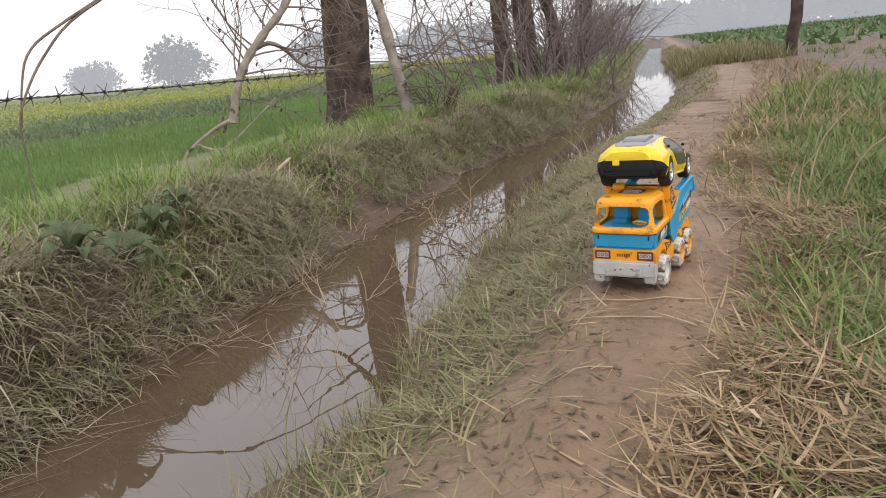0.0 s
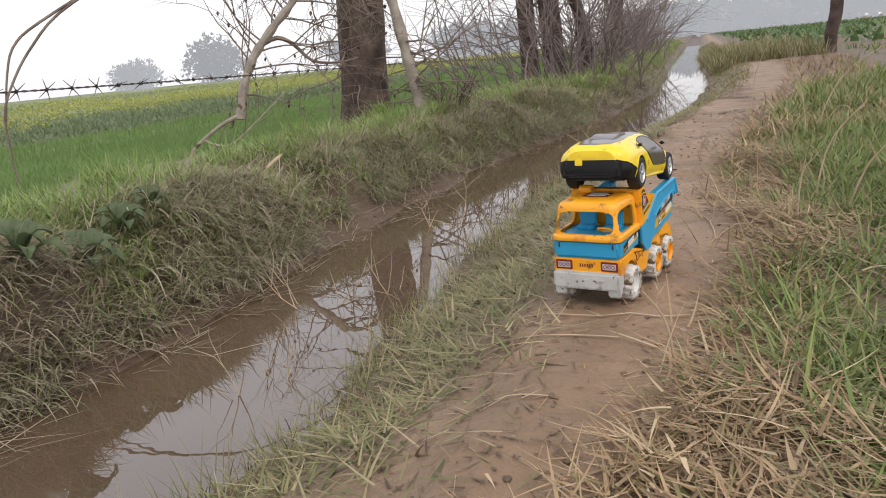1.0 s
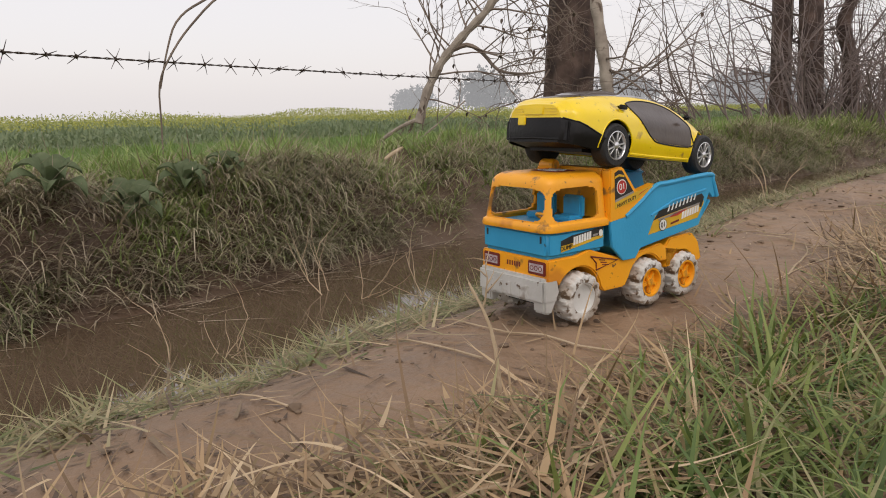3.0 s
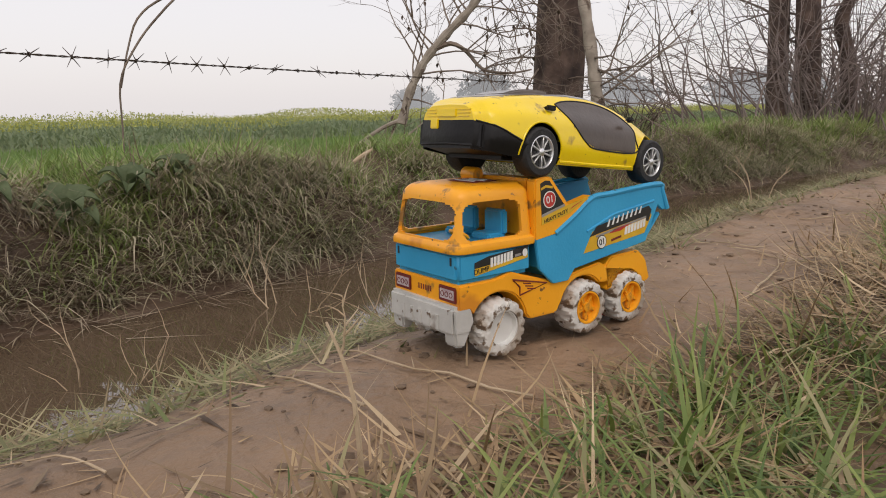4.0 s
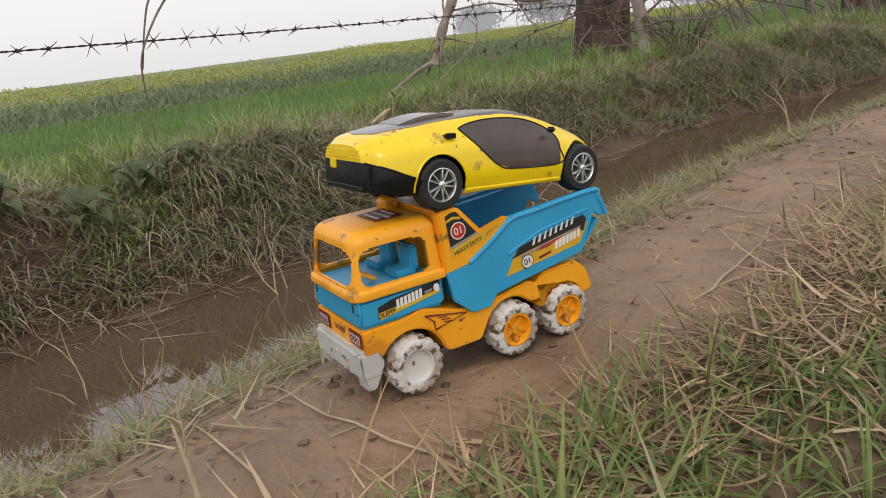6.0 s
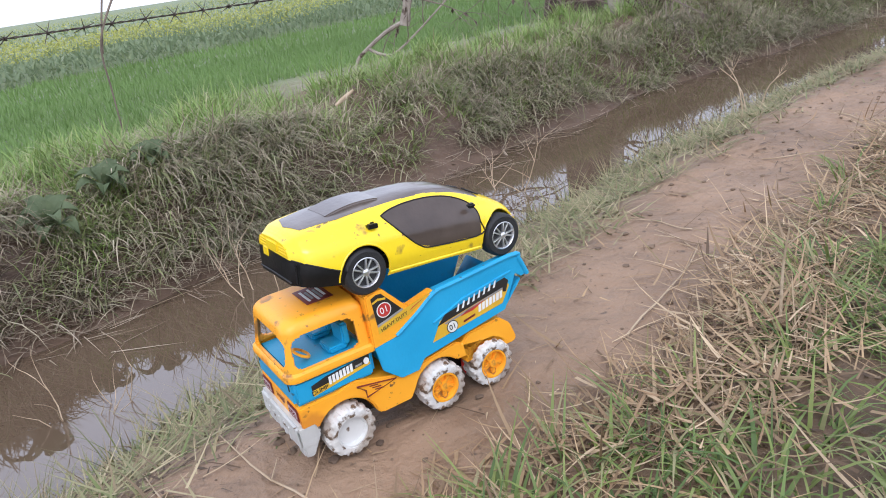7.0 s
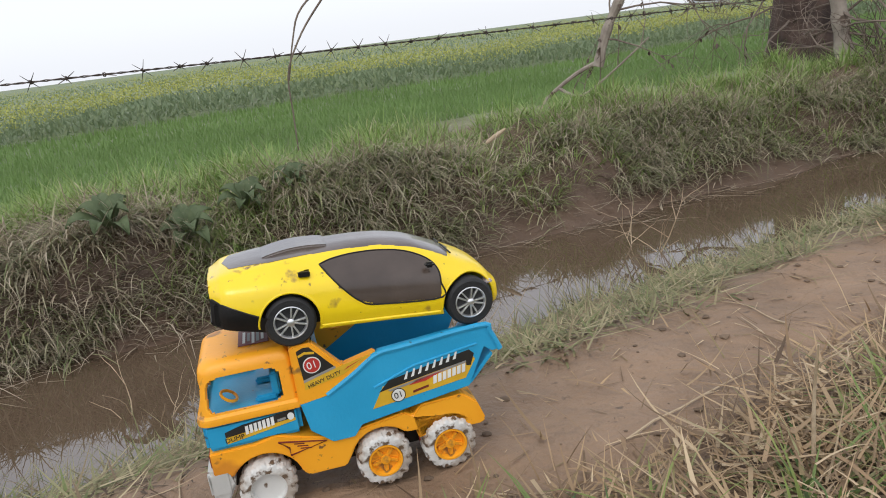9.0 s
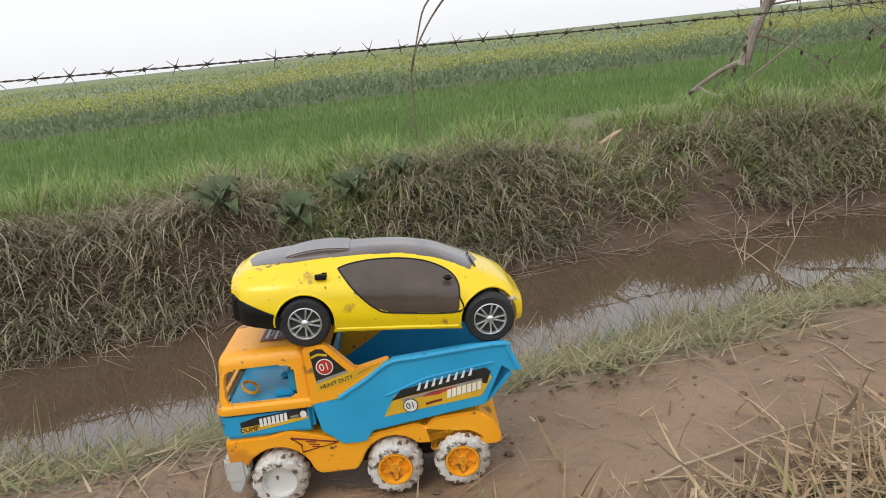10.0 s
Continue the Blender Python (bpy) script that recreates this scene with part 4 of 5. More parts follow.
    lettering("01", 0.0085, M["st_black"], st, side_pose(-0.0330, 0.0875, Y + 0.0011, 9))
    for k in range(7):
        x = -0.0665 - 0.0047 * k
        z = 0.0905 + 0.0008 * k
        part("name_bar", prism(None, [(x, z), (x - 0.0034, z + 0.0006), (x - 0.0044, z + 0.0086), (x - 0.0010, z + 0.0080)], Y + 0.0004, Y + 0.0008), M["st_white"], st, "white printed bar", smooth=False)
    part("small_print", prism(None, [(-0.047, 0.0862), (-0.062, 0.0888), (-0.062, 0.0910), (-0.047, 0.0884)], Y + 0.0004, Y + 0.0006), M["st_maroon"], st, smooth=False)
    # cab side sticker
    Y = 0.0496
    cs = part("cab_sticker", prism(None, [(0.136, 0.076), (0.136, 0.0845), (0.062, 0.0915), (0.062, 0.0845)], Y, Y + 0.0003), M["st_yellow"], t, "gold and black sticker on the blue cab", smooth=False)
    part("sticker_black", prism(None, [(0.1365, 0.0825), (0.1365, 0.0875), (0.118, 0.0915), (0.062, 0.0955), (0.062, 0.0875)], Y + 0.0002, Y + 0.0005), M["st_black"], cs, smooth=False)
    lettering("DUMP", 0.0062, M["st_black"], cs, side_pose(0.1275, 0.0800, Y + 0.0007, 5))
    for k in range(7):
        x = 0.1155 - 0.0046 * k
        z = 0.0815 + 0.0005 * k
        part("name_bar", prism(None, [(x, z), (x - 0.0033, z + 0.0004), (x - 0.0036, z + 0.0085), (x - 0.0003, z + 0.0081)], Y + 0.0004, Y + 0.0008), M["st_white"], cs, "white printed bar", smooth=False)
    part("small_print", prism(None, [(0.081, 0.0868), (0.072, 0.0876), (0.072, 0.0898), (0.081, 0.0890)], Y + 0.0004, Y + 0.0006), M["st_grey"], cs, smooth=False)
    part("disc", prism(None, disc_outline(0.0665, 0.0895, 0.0036), Y + 0.0004, Y + 0.0007), M["st_white"], cs, smooth=False)
    # warning triangle on the side of the lower body
    part("arrow_mark", tube(None, [(x, 0.0503, z) for x, z in ((0.0805, 0.0665), (0.038, 0.0575), (0.0715, 0.0510), (0.0715, 0.0585))], 0.0009, 6, True), M["st_maroon"], t, "maroon arrow outline")
    for k in range(3):
        x, z = 0.0690 - 0.003 * k, 0.0618 - 0.0028 * k
        part("print_bar", prism(None, [(x, z), (x - 0.011, z - 0.0016), (x - 0.011, z - 0.0026), (x, z - 0.0010)], 0.0500, 0.0504), M["st_maroon"], t, smooth=False)
    # guard sticker with its number
    Y = 0.0535
    gs = part("guard_sticker", prism(None, [(0.0500, 0.150), (0.0440, 0.1525), (0.0385, 0.1520), (0.0195, 0.1290), (0.0480, 0.1215)], Y, Y + 0.0003), M["st_black"], t, "black sticker with the number 01 in a red disc", smooth=False)
    part("sticker_wave", prism(None, [(0.0490, 0.1440), (0.0430, 0.1462), (0.0350, 0.1448), (0.0345, 0.1468), (0.0430, 0.1485), (0.0492, 0.1462)], Y + 0.0002, Y + 0.0005), M["st_yellow"], gs, smooth=False)
    part("sticker_gold", prism(None, [(0.0480, 0.1125), (0.0480, 0.1195), (0.0180, 0.1275), (-0.0140, 0.1335), (0.0130, 0.1195)], Y, Y + 0.0004), M["st_yellow"], gs, smooth=False)
    part("sticker_grey", prism(None, [(0.0480, 0.1195), (0.0480, 0.1220), (0.0190, 0.1295), (0.0185, 0.1275)], Y + 0.0002, Y + 0.0006), M["st_grey"], gs, smooth=False)
    part("disc_edge", prism(None, disc_outline(0.0385, 0.1350, 0.0078), Y + 0.0003, Y + 0.0006), M["st_white"], gs, smooth=False)
    part("disc", prism(None, disc_outline(0.0385, 0.1350, 0.0068), Y + 0.0005, Y + 0.0008), M["st_red"], gs, smooth=False)
    lettering("01", 0.0095, M["st_white"], gs, side_pose(0.0385, 0.1350, Y + 0.0010, 8))
    lettering("HEAVY DUTY", 0.0052, M["st_black"], gs, side_pose(0.0300, 0.1190, Y + 0.0007, 14))
    part("sticker_red", prism(None, [(0.0120, 0.1235), (-0.0060, 0.1310), (0.0080, 0.1262)], Y + 0.0003, Y + 0.0006), M["st_red"], gs, smooth=False)
    # the cab is short: draw everything ahead of its back wall together
    for ob in t.children_recursive:
        if ob.type != "MESH" or ob.name.split(".")[0] in ("wheel", "rim", "hub_cap", "spoke", "axle", "red_band", "lettering", "guard_knob", "underbody", "cab_shell", "arrow_mark"):
            continue
        start, k = (0.128, 0.42) if ob.name.startswith("chassis") else (0.058, 0.83)
        for vert in ob.data.vertices:
            if vert.co.x > start:
                vert.co.x = start + (vert.co.x - start) * k
    for ob in t.children_recursive:
        if ob.name.startswith("lettering") and ob.matrix_basis.translation.x > 0.1:
            ob.matrix_basis.translation.x = 0.058 + (ob.matrix_basis.translation.x - 0.058) * 0.83
    return t


# ---- the toy car (x from its tail to its nose, wheels standing on z = 0) ----
CAR_L = 0.26


def car_top(s):
    return np.interp(s, [0, 0.004, 0.015, 0.04, 0.07, 0.10, 0.13, 0.155, 0.18, 0.205, 0.225, 0.243, 0.254, 0.26],
                     [0.056, 0.0625, 0.0670, 0.0715, 0.0760, 0.0792, 0.0815, 0.0814, 0.0780, 0.0690, 0.0612, 0.0535, 0.0450, 0.034])


def car_half(s):
    return np.interp(s, [0, 0.003, 0.007, 0.015, 0.04, 0.07, 0.10, 0.15, 0.2, 0.228, 0.245, 0.255, 0.26],
                     [0.030, 0.0410, 0.0470, 0.0520, 0.0555, 0.0560, 0.0540, 0.0525, 0.054, 0.055, 0.0515, 0.045, 0.034])


def smoothed(f, s, w=0.006):
    return sum(f(s + d * w) for d in (-1, -0.5, 0, 0.5, 1)) / 5


def car_section(s, v):
    """The skin at s along the car and v from sill (0) to the roof's middle (1)."""
    w, zt = smoothed(car_half, s), smoothed(car_top, s)
    zb = np.interp(s, [0, 0.035, 0.06, 0.22, 0.26], [0.0205, 0.0165, 0.0125, 0.0125, 0.016])
    belt = np.minimum(np.interp(s, [0, 0.05, 0.2, 0.26], [0.050, 0.054, 0.050, 0.032]), zt - 0.006)
    cab = np.clip((zt - belt) / 0.031, 0, 1)
    ys = [0.93 * w, 1.0 * w, 0.985 * w, 0.93 * w, (0.86 - 0.13 * cab) * w, (0.70 - 0.16 * cab) * w, 0.30 * w, 0 * w]
    zs = [zb, zb + 0.35 * (belt - zb), zb + 0.7 * (belt - zb), belt, belt + 0.45 * (zt - belt), belt + 0.84 * (zt - belt), zt - 0.0004, zt]
    k = v * 7
    out_y = out_z = 0.0
    i0 = np.clip(np.floor(k).astype(int), 0, 6)
    f = k - i0
    Ys, Zs = np.stack(ys), np.stack(zs)
    col = np.arange(len(s))

    def spl(A):
        a, b, c, d = (A[np.clip(i0 + o, 0, 7), col] for o in (-1, 0, 1, 2))
        return 0.5 * (2 * b + (c - a) * f + (2 * a - 5 * b + 4 * c - d) * f ** 2 + (3 * b - a - 3 * c + d) * f ** 3)
    return spl(Ys), spl(Zs)


def inside(px, pz, poly):
    r = np.zeros(px.shape, bool)
    for (x0, z0), (x1, z1) in zip(poly, poly[1:] + poly[:1]):
        c = (z0 > pz) != (z1 > pz)
        r ^= c & (px < (x1 - x0) * (pz - z0) / (z1 - z0 + 1e-12) + x0)
    return r


def build_car():
    fwd = Vector((0.195, 0.981, 0)).normalized()
    rot_m = Euler((0, radians(6.3), math.atan2(fwd.y, fwd.x))).to_matrix().to_4x4()
    rear = TRUCK @ Vector((0.0537, 0.0, 0.1556))
    m = Matrix.Translation(rear - rot_m.to_3x3() @ Vector((0.065, 0, 0))) @ rot_m
    c = thing("toy_car", m, "muddy yellow toy sports car standing on the toy truck", "toy car")
    NS, NV = 420, 120
    s = np.linspace(0, CAR_L, NS)
    v = np.linspace(0, 1, NV)
    S, Vv = np.meshgrid(s, v, indexing="ij")
    Yv, Zv = car_section(S.ravel(), Vv.ravel())
    Yv, Zv = Yv.reshape(NS, NV), Zv.reshape(NS, NV)
    cs, cy, cz = (0.25 * (A[:-1, :-1] + A[1:, :-1] + A[:-1, 1:] + A[1:, 1:]) for A in (S, Yv, Zv))
    window = [(0.094, 0.0675), (0.105, 0.0708), (0.125, 0.0735), (0.150, 0.0739), (0.172, 0.0712), (0.190, 0.0645), (0.199, 0.0560), (0.2005, 0.044), (0.2, 0.0300), (0.142, 0.0300), (0.126, 0.0350), (0.112, 0.0470), (0.100, 0.0600)]
    roof_half = np.interp(cs, [0.012, 0.018, 0.05, 0.10, 0.15, 0.19, 0.212, 0.222], [0.0, 0.024, 0.0305, 0.029, 0.0275, 0.031, 0.034, 0.0])
    is_win = inside(cs, cz, window) & (cy > 0.02)
    is_roof = (cy < roof_half) & (cs > 0.012) & (cs < 0.222) & (cz > 0.045)
    tail_line = np.interp(cs, [0, 0.012, 0.05, 0.052], [0.0450, 0.0415, 0.0270, 0.0])
    is_low = cz < tail_line
    arch = ((cs - 0.065) ** 2 + (cz - 0.0225) ** 2 < 0.0262 ** 2) | ((cs - 0.228) ** 2 + (cz - 0.0225) ** 2 < 0.0262 ** 2)
    vent = inside(cs, cz, [(0.075, 0.0600), (0.085, 0.0620), (0.084, 0.0650), (0.074, 0.0630)]) & (cy > 0.02)

    def shell(mask, lift):
        ii, jj = np.nonzero(mask)
        idx, verts, faces = {}, [], []
        for i, j in zip(ii, jj):
            quad = []
            for a, b in ((i, j), (i + 1, j), (i + 1, j + 1), (i, j + 1)):
                for sgn in (1, -1):
                    if (a, b, sgn) not in idx:
                        yy, zz = Yv[a, b], Zv[a, b]
                        L = math.hypot(yy / 0.05, (zz - 0.035) / 0.035) or 1
                        idx[a, b, sgn] = len(verts)
                        verts.append((s[a], sgn * (yy + lift * yy / 0.05 / L), zz + lift * (zz - 0.035) / 0.035 / L))
                quad.append((a, b))
            faces.append([idx[q[0], q[1], 1] for q in quad])
            faces.append([idx[q[0], q[1], -1] for q in quad][::-1])
        me = bpy.data.meshes.new("shell")
        me.from_pydata(verts, [], faces)
        bm = bmesh.new()
        bm.from_mesh(me)
        bpy.data.meshes.remove(me)
        bmesh.ops.remove_doubles(bm, verts=bm.verts[:], dist=0.00005)
        return bm

    part("body", shell(~is_win & ~is_roof & ~is_low & ~arch & ~vent, 0.0), M["yellow"], c, "yellow painted plastic body")
    for sgn in (1, -1):
        bm = shell(is_win, 0.00025)
        bmesh.ops.delete(bm, geom=[f for f in bm.faces if f.calc_center_median().y * sgn < 0], context="FACES")
        part("side_window", bm, M["glass"], c, "dusty dark brown side window and door")
    part("roof_panel", shell(is_roof & (cs > 0.085), -0.0002), M["roof_black"], c, "dusty dark roof and windscreen")
    part("rear_window", shell(is_roof & (cs <= 0.085), 0.0003), M["roof_black"], c, "dusty dark rear window")
    def skin_y(x, z):
        """How far out the skin stands at x along and z up."""
        vv = np.linspace(0, 0.8, 60)
        yy, zz = car_section(np.full(60, x), vv)
        return float(np.interp(z, zz, yy))

    for sgn in (1, -1):
        edge = [(x, sgn * (skin_y(x, z) + 0.0002), z) for x, _, z in smooth_line([(a, 0, b) for a, b in window + window[:1]], 60)[:-1]]
        part("window_seal", tube(None, edge, 0.0008, 6, True), M["black"], c, "thin black window seal")
        for hx in (0.065, 0.228):
            lip = []
            for k in range(25):
                a = radians(-8 + 196 * k / 24)
                x, z = hx + 0.0264 * math.cos(a), 0.0225 + 0.0264 * math.sin(a)
                z = max(z, 0.0150)
                lip.append((x, sgn * (skin_y(min(max(x, 0.002), 0.258), z) - 0.0004), z))
            part("arch_lip", tube(None, lip, 0.0010, 6), M["yellow"], c)
        line = [(x, sgn * (skin_y(x, z) + 0.0001), z) for x, z in ((0.0015, 0.0448), (0.006, 0.0432), (0.012, 0.0415), (0.02, 0.0384), (0.03, 0.0342), (0.039, 0.0308))]
        part("bumper_edge", tube(None, line, 0.0009, 6), M["black"], c)
    def cap(bm, end, dark, split):
        for j in range(NV - 1):
            if ((Zv[end, j] < split) == dark) and Zv[end, j + 1] > Zv[end, j]:
                q = [(s[end], Yv[end, j], Zv[end, j]), (s[end], -Yv[end, j], Zv[end, j]), (s[end], -Yv[end, j + 1], Zv[end, j + 1]), (s[end], Yv[end, j + 1], Zv[end, j + 1])]
                bm.faces.new([bm.verts.new(v3) for v3 in q])
        bmesh.ops.remove_doubles(bm, verts=bm.verts[:], dist=0.0004)
        return bm

    part("rear_bumper", cap(shell(is_low, 0.0), 0, True, 0.0450), M["black"], c, "black plastic lower tail")
    part("tail_cap", cap(bmesh.new(), 0, False, 0.0450), M["yellow"], c)
    part("nose_cap", cap(bmesh.new(), NS - 1, False, 0.0), M["yellow"], c)
    # raised hatch on the roof, towards the tail
    hatch = []
    for k in range(9):
        x = 0.045 + 0.06 * k / 8
        hatch.append((x, float(smoothed(car_top, np.array([x]))[0]) + 0.0030 * math.sin(math.pi * k / 8) ** 0.8 + 0.0002))
    part("rear_hatch", prism(None, hatch + [(0.103, 0.075), (0.047, 0.066)], -0.020, 0.020, 0.0016, 3), M["roof_black"], c, "raised dark hatch on the rear window")
    bm = bmesh.new()
    box(bm, 0.030, 0.245, -0.040, 0.040, 0.0135, 0.034, 0.004)
    prism(bm, [(0.003, 0.0225), (0.036, 0.0165), (0.036, 0.042), (0.003, 0.042)], -0.043, 0.043, 0.001)
    part("underside", bm, M["black"], c, "black plastic underside")
    bm = bmesh.new()
    box(bm, -0.0012, 0.004, -0.012, 0.014, 0.0475, 0.0555, 0.0008)
    tailp = part("tail_panel", bm, M["yellow"], c, "yellow slatted tail panel")
    for k in range(3):
        for y0, y1 in ((-0.030, -0.014), (0.016, 0.030)):
            bm = bmesh.new()
            box(bm, -0.0006, 0.004, y0, y1, 0.0480 + 0.0028 * k, 0.0492 + 0.0028 * k, 0.0003)
            part("tail_slat", bm, M["yellow"], tailp)
    bm = bmesh.new()
    box(bm, -0.0012, 0.003, 0.012, 0.023, 0.0375, 0.0465, 0.0008)
    part("tail_tab", bm, M["yellow"], c, "small yellow tab on the black tail")
    part("tail_ledge", tube(None, [(0.0, -0.036, 0.0235), (-0.0006, 0.0, 0.0245), (0.0, 0.036, 0.0235)], 0.0008, 6), M["black"], c)
    for sgn in (1, -1):
        bm = bmesh.new()
        box(bm, 0.186, 0.194, min(0.048 * sgn, 0.0555 * sgn), max(0.048 * sgn, 0.0555 * sgn), 0.0590, 0.0640, 0.0018, 3)
        part("door_mirror", bm, M["black"], c, "small dark door mirror")
        bm = bmesh.new()
        box(bm, 0.0745, 0.0845, min(0.046 * sgn, 0.0498 * sgn), max(0.046 * sgn, 0.0498 * sgn), 0.0602, 0.0648, 0.0006)
        part("side_vent", bm, M["black"], c, "small black vent")
        part("sill", tube(None, smooth_line([(0.092, 0.0512 * sgn, 0.0155), (0.145, 0.0500 * sgn, 0.0150), (0.200, 0.0512 * sgn, 0.0155)], 8), 0.0016, 6), M["yellow"], c)
        bm = bmesh.new()
        box(bm, 0.246, 0.2535, min(0.030 * sgn, 0.044 * sgn), max(0.030 * sgn, 0.044 * sgn), 0.0350, 0.0385, 0.0012)
        part("headlamp", bm, M["st_lens"], c, "small dark-framed headlamp")
        part("wiper", tube(None, [(0.214, 0.004 * sgn, 0.0668), (0.217, 0.028 * sgn, 0.0640)], 0.0008, 5), M["black"], c)
        for x in (0.065, 0.228):
            prof = [(0.0150, -0.009), (0.0200, -0.009), (0.0218, -0.0075), (0.0225, -0.005), (0.0225, 0.005), (0.0218, 0.0075), (0.0200, 0.009), (0.0148, 0.009), (0.0142, 0.006)]
            bm = lathe(None, [(r, y * sgn) for r, y in prof], 56)
            w = part("wheel", bm, M["rubber"], c, "black rubber tyre", m=pose(x, 0.0465 * sgn, 0.0225))
            part("rim", lathe(None, [(r, y * sgn) for r, y in [(0.0148, 0.004), (0.0150, 0.0088), (0.0140, 0.0092), (0.0132, 0.0082), (0.0128, 0.005)]], 48), M["chrome"], w, "chromed rim")
            part("rim_back", lathe(None, [(r, y * sgn) for r, y in [(0.0135, 0.0040), (0.0132, 0.0052), (0.001, 0.0052)]], 32), M["black"], w)
            part("hub_cap", lathe(None, [(r, y * sgn) for r, y in [(0.0034, 0.005), (0.0034, 0.0088), (0.0022, 0.0096), (0.0004, 0.0098)]], 20), M["chrome"], w)
            for k in range(10):
                bm = bmesh.new()
                y0, y1 = sorted((0.0056 * sgn, 0.0085 * sgn))
                box(bm, 0.0028, 0.0135, y0, y1, -0.0007, 0.0007, 0.0002, 1)
                part("spoke", bm, M["chrome"], w, m=Euler((0, (k // 2) * math.tau / 5 + (0.22 if k % 2 else -0.22), 0)).to_matrix().to_4x4())
    return c


build_truck()
build_car()


# ---- trees, branches and the fence along the far bank ----
prng = random.Random(11)


def gz(x, y):
    return float(ground_z(x, y))


def twigs(bm, start, way, length, radius, depth, droop=0.0, spread=0.7, sides=5):
    """A crooked shoot that forks into thinner ones."""
    n = 6 if depth else 5
    pts, radii, d = [Vector(start)], [radius], Vector(way).normalized()
    for k in range(n):
        d = (d + Vector((prng.gauss(0, 0.16), prng.gauss(0, 0.16), prng.gauss(0, 0.14) - droop))).normalized()
        pts.append(pts[-1] + d * length / n)
        radii.append(radius * (1 - 0.8 * (k + 1) / n))
    tube(bm, pts, radii, sides)
    if depth:
        for k in range(2, n + 1):
            if prng.random() < 0.8:
                side = Vector((prng.gauss(0, 1), prng.gauss(0, 1), prng.gauss(0, 0.8))).normalized()
                twigs(bm, pts[k], (d + side * spread * 1.4), length * prng.uniform(0.35, 0.65), radii[k] * 0.7 + 0.0004, depth - 1, droop, spread, max(4, sides - 1))
    return pts


def leaf_mesh(size):
    bm = bmesh.new()
    out = [(0, 0), (0.3, 0.35), (0.8, 0.4), (1.3, 0.2), (1.6, 0), (1.3, -0.2), (0.8, -0.4), (0.3, -0.35)]
    top = [bm.verts.new((x * size, y * size, 0.15 * size * math.sin(x * 2))) for x, y in out]
    bot = [bm.verts.new((x * size, y * size, 0.15 * size * math.sin(x * 2) - 0.02 * size)) for x, y in out]
    bm.faces.new(top)
    bm.faces.new(bot[::-1])
    for k in range(8):
        bm.faces.new((top[k], bot[k], bot[(k + 1) % 8], top[(k + 1) % 8]))
    me = bpy.data.meshes.new("leaf")
    bm.to_mesh(me)
    bm.free()
    me.materials.append(M["dry_leaf"])
    return me


LEAF = leaf_mesh(0.018)


def hang_leaves(parent, spots):
    for p in spots:
        part("dry_leaf", LEAF, None, parent, smooth=False, m=Matrix.Translation(p) @ Euler((prng.uniform(-0.5, 0.5), prng.uniform(0.7, 1.5), prng.uniform(0, 6.28))).to_matrix().to_4x4())


def trunk(bm, x, y, r, h, lean, sides=22, flare=0.5, seed=0):
    """A furrowed trunk that widens at its foot."""
    z0 = gz(x, y) - 0.05
    lean = Vector(lean)
    rings = []
    N = 40
    for k in range(N):
        f = (k / (N - 1)) ** 1.4
        z = z0 + h * f
        rr = r * (1 + flare * math.exp(-(z - z0) / 0.12) - 0.12 * f)
        c = Vector((x, y, 0)) + lean * (h * f) + Vector((0.02 * math.sin(3 * f + seed), 0.02 * math.cos(2 * f + seed), 0))
        ring = []
        for j in range(sides * 3):
            a = j * math.tau / (sides * 3)
            q = 1 + 0.035 * math.sin(a * 9 + 2.0 * math.sin(z * 5 + seed)) + 0.03 * math.sin(a * 17 + z * 6 + seed) + 0.05 * math.sin(a * 3 + seed) + 0.05 * noise.noise((math.cos(a) * 2 + seed, math.sin(a) * 2, z * 4))
            ring.append(bm.verts.new((c.x + rr * q * math.cos(a), c.y + rr * q * math.sin(a), z)))
        rings.append(ring)
    m = len(rings[0])
    for a, b in zip(rings, rings[1:]):
        for j in range(m):
            bm.faces.new((a[j], a[(j + 1) % m], b[(j + 1) % m], b[j]))
    bm.faces.new(rings[0][::-1])
    bm.faces.new(rings[-1])
    return bm


def build_big_tree():
    x, y = -2.03, 3.27
    t = thing("roadside_tree", pose(x, y, gz(x, y)), "thick dark-barked tree on the bank with dry twigs", "tree")
    inv = Matrix.Translation((-x, -y, -gz(x, y)))
    tr = part("trunk", trunk(bmesh.new(), x, y, 0.148, 3.4, (0.045, 0.02, 1)), M["bark"], t, "furrowed dark brown trunk", m=inv)
    bm = bmesh.new()
    ends = []
    for k in range(16):
        z = 0.25 + 0.07 * k
        a = prng.uniform(-2.6, 0.6)
        ends.append(twigs(bm, (x + 0.11 * math.cos(a), y + 0.11 * math.sin(a), z), (math.cos(a), math.sin(a) * 0.6, prng.uniform(-0.4, 0.3)), prng.uniform(0.35, 0.75), 0.006, 2, 0.05))
    part("twig_tangle", bm, M["twig"], t, "tangle of thin dry twigs", m=inv)
    for k in range(3):
        a = (0.4, 2.6, -1.3)[k]
        bm = bmesh.new()
        twigs(bm, (x + 0.12, y + 0.06, 1.3 + 0.5 * k), (math.cos(a), math.sin(a), 0.5), 1.6, 0.05, 2, 0.0, 0.7, 8)
        part("limb", bm, M["bark"], t, m=inv)
    hang_leaves(t, [inv @ e[-1 - j] for e in ends for j in (0, 2)])


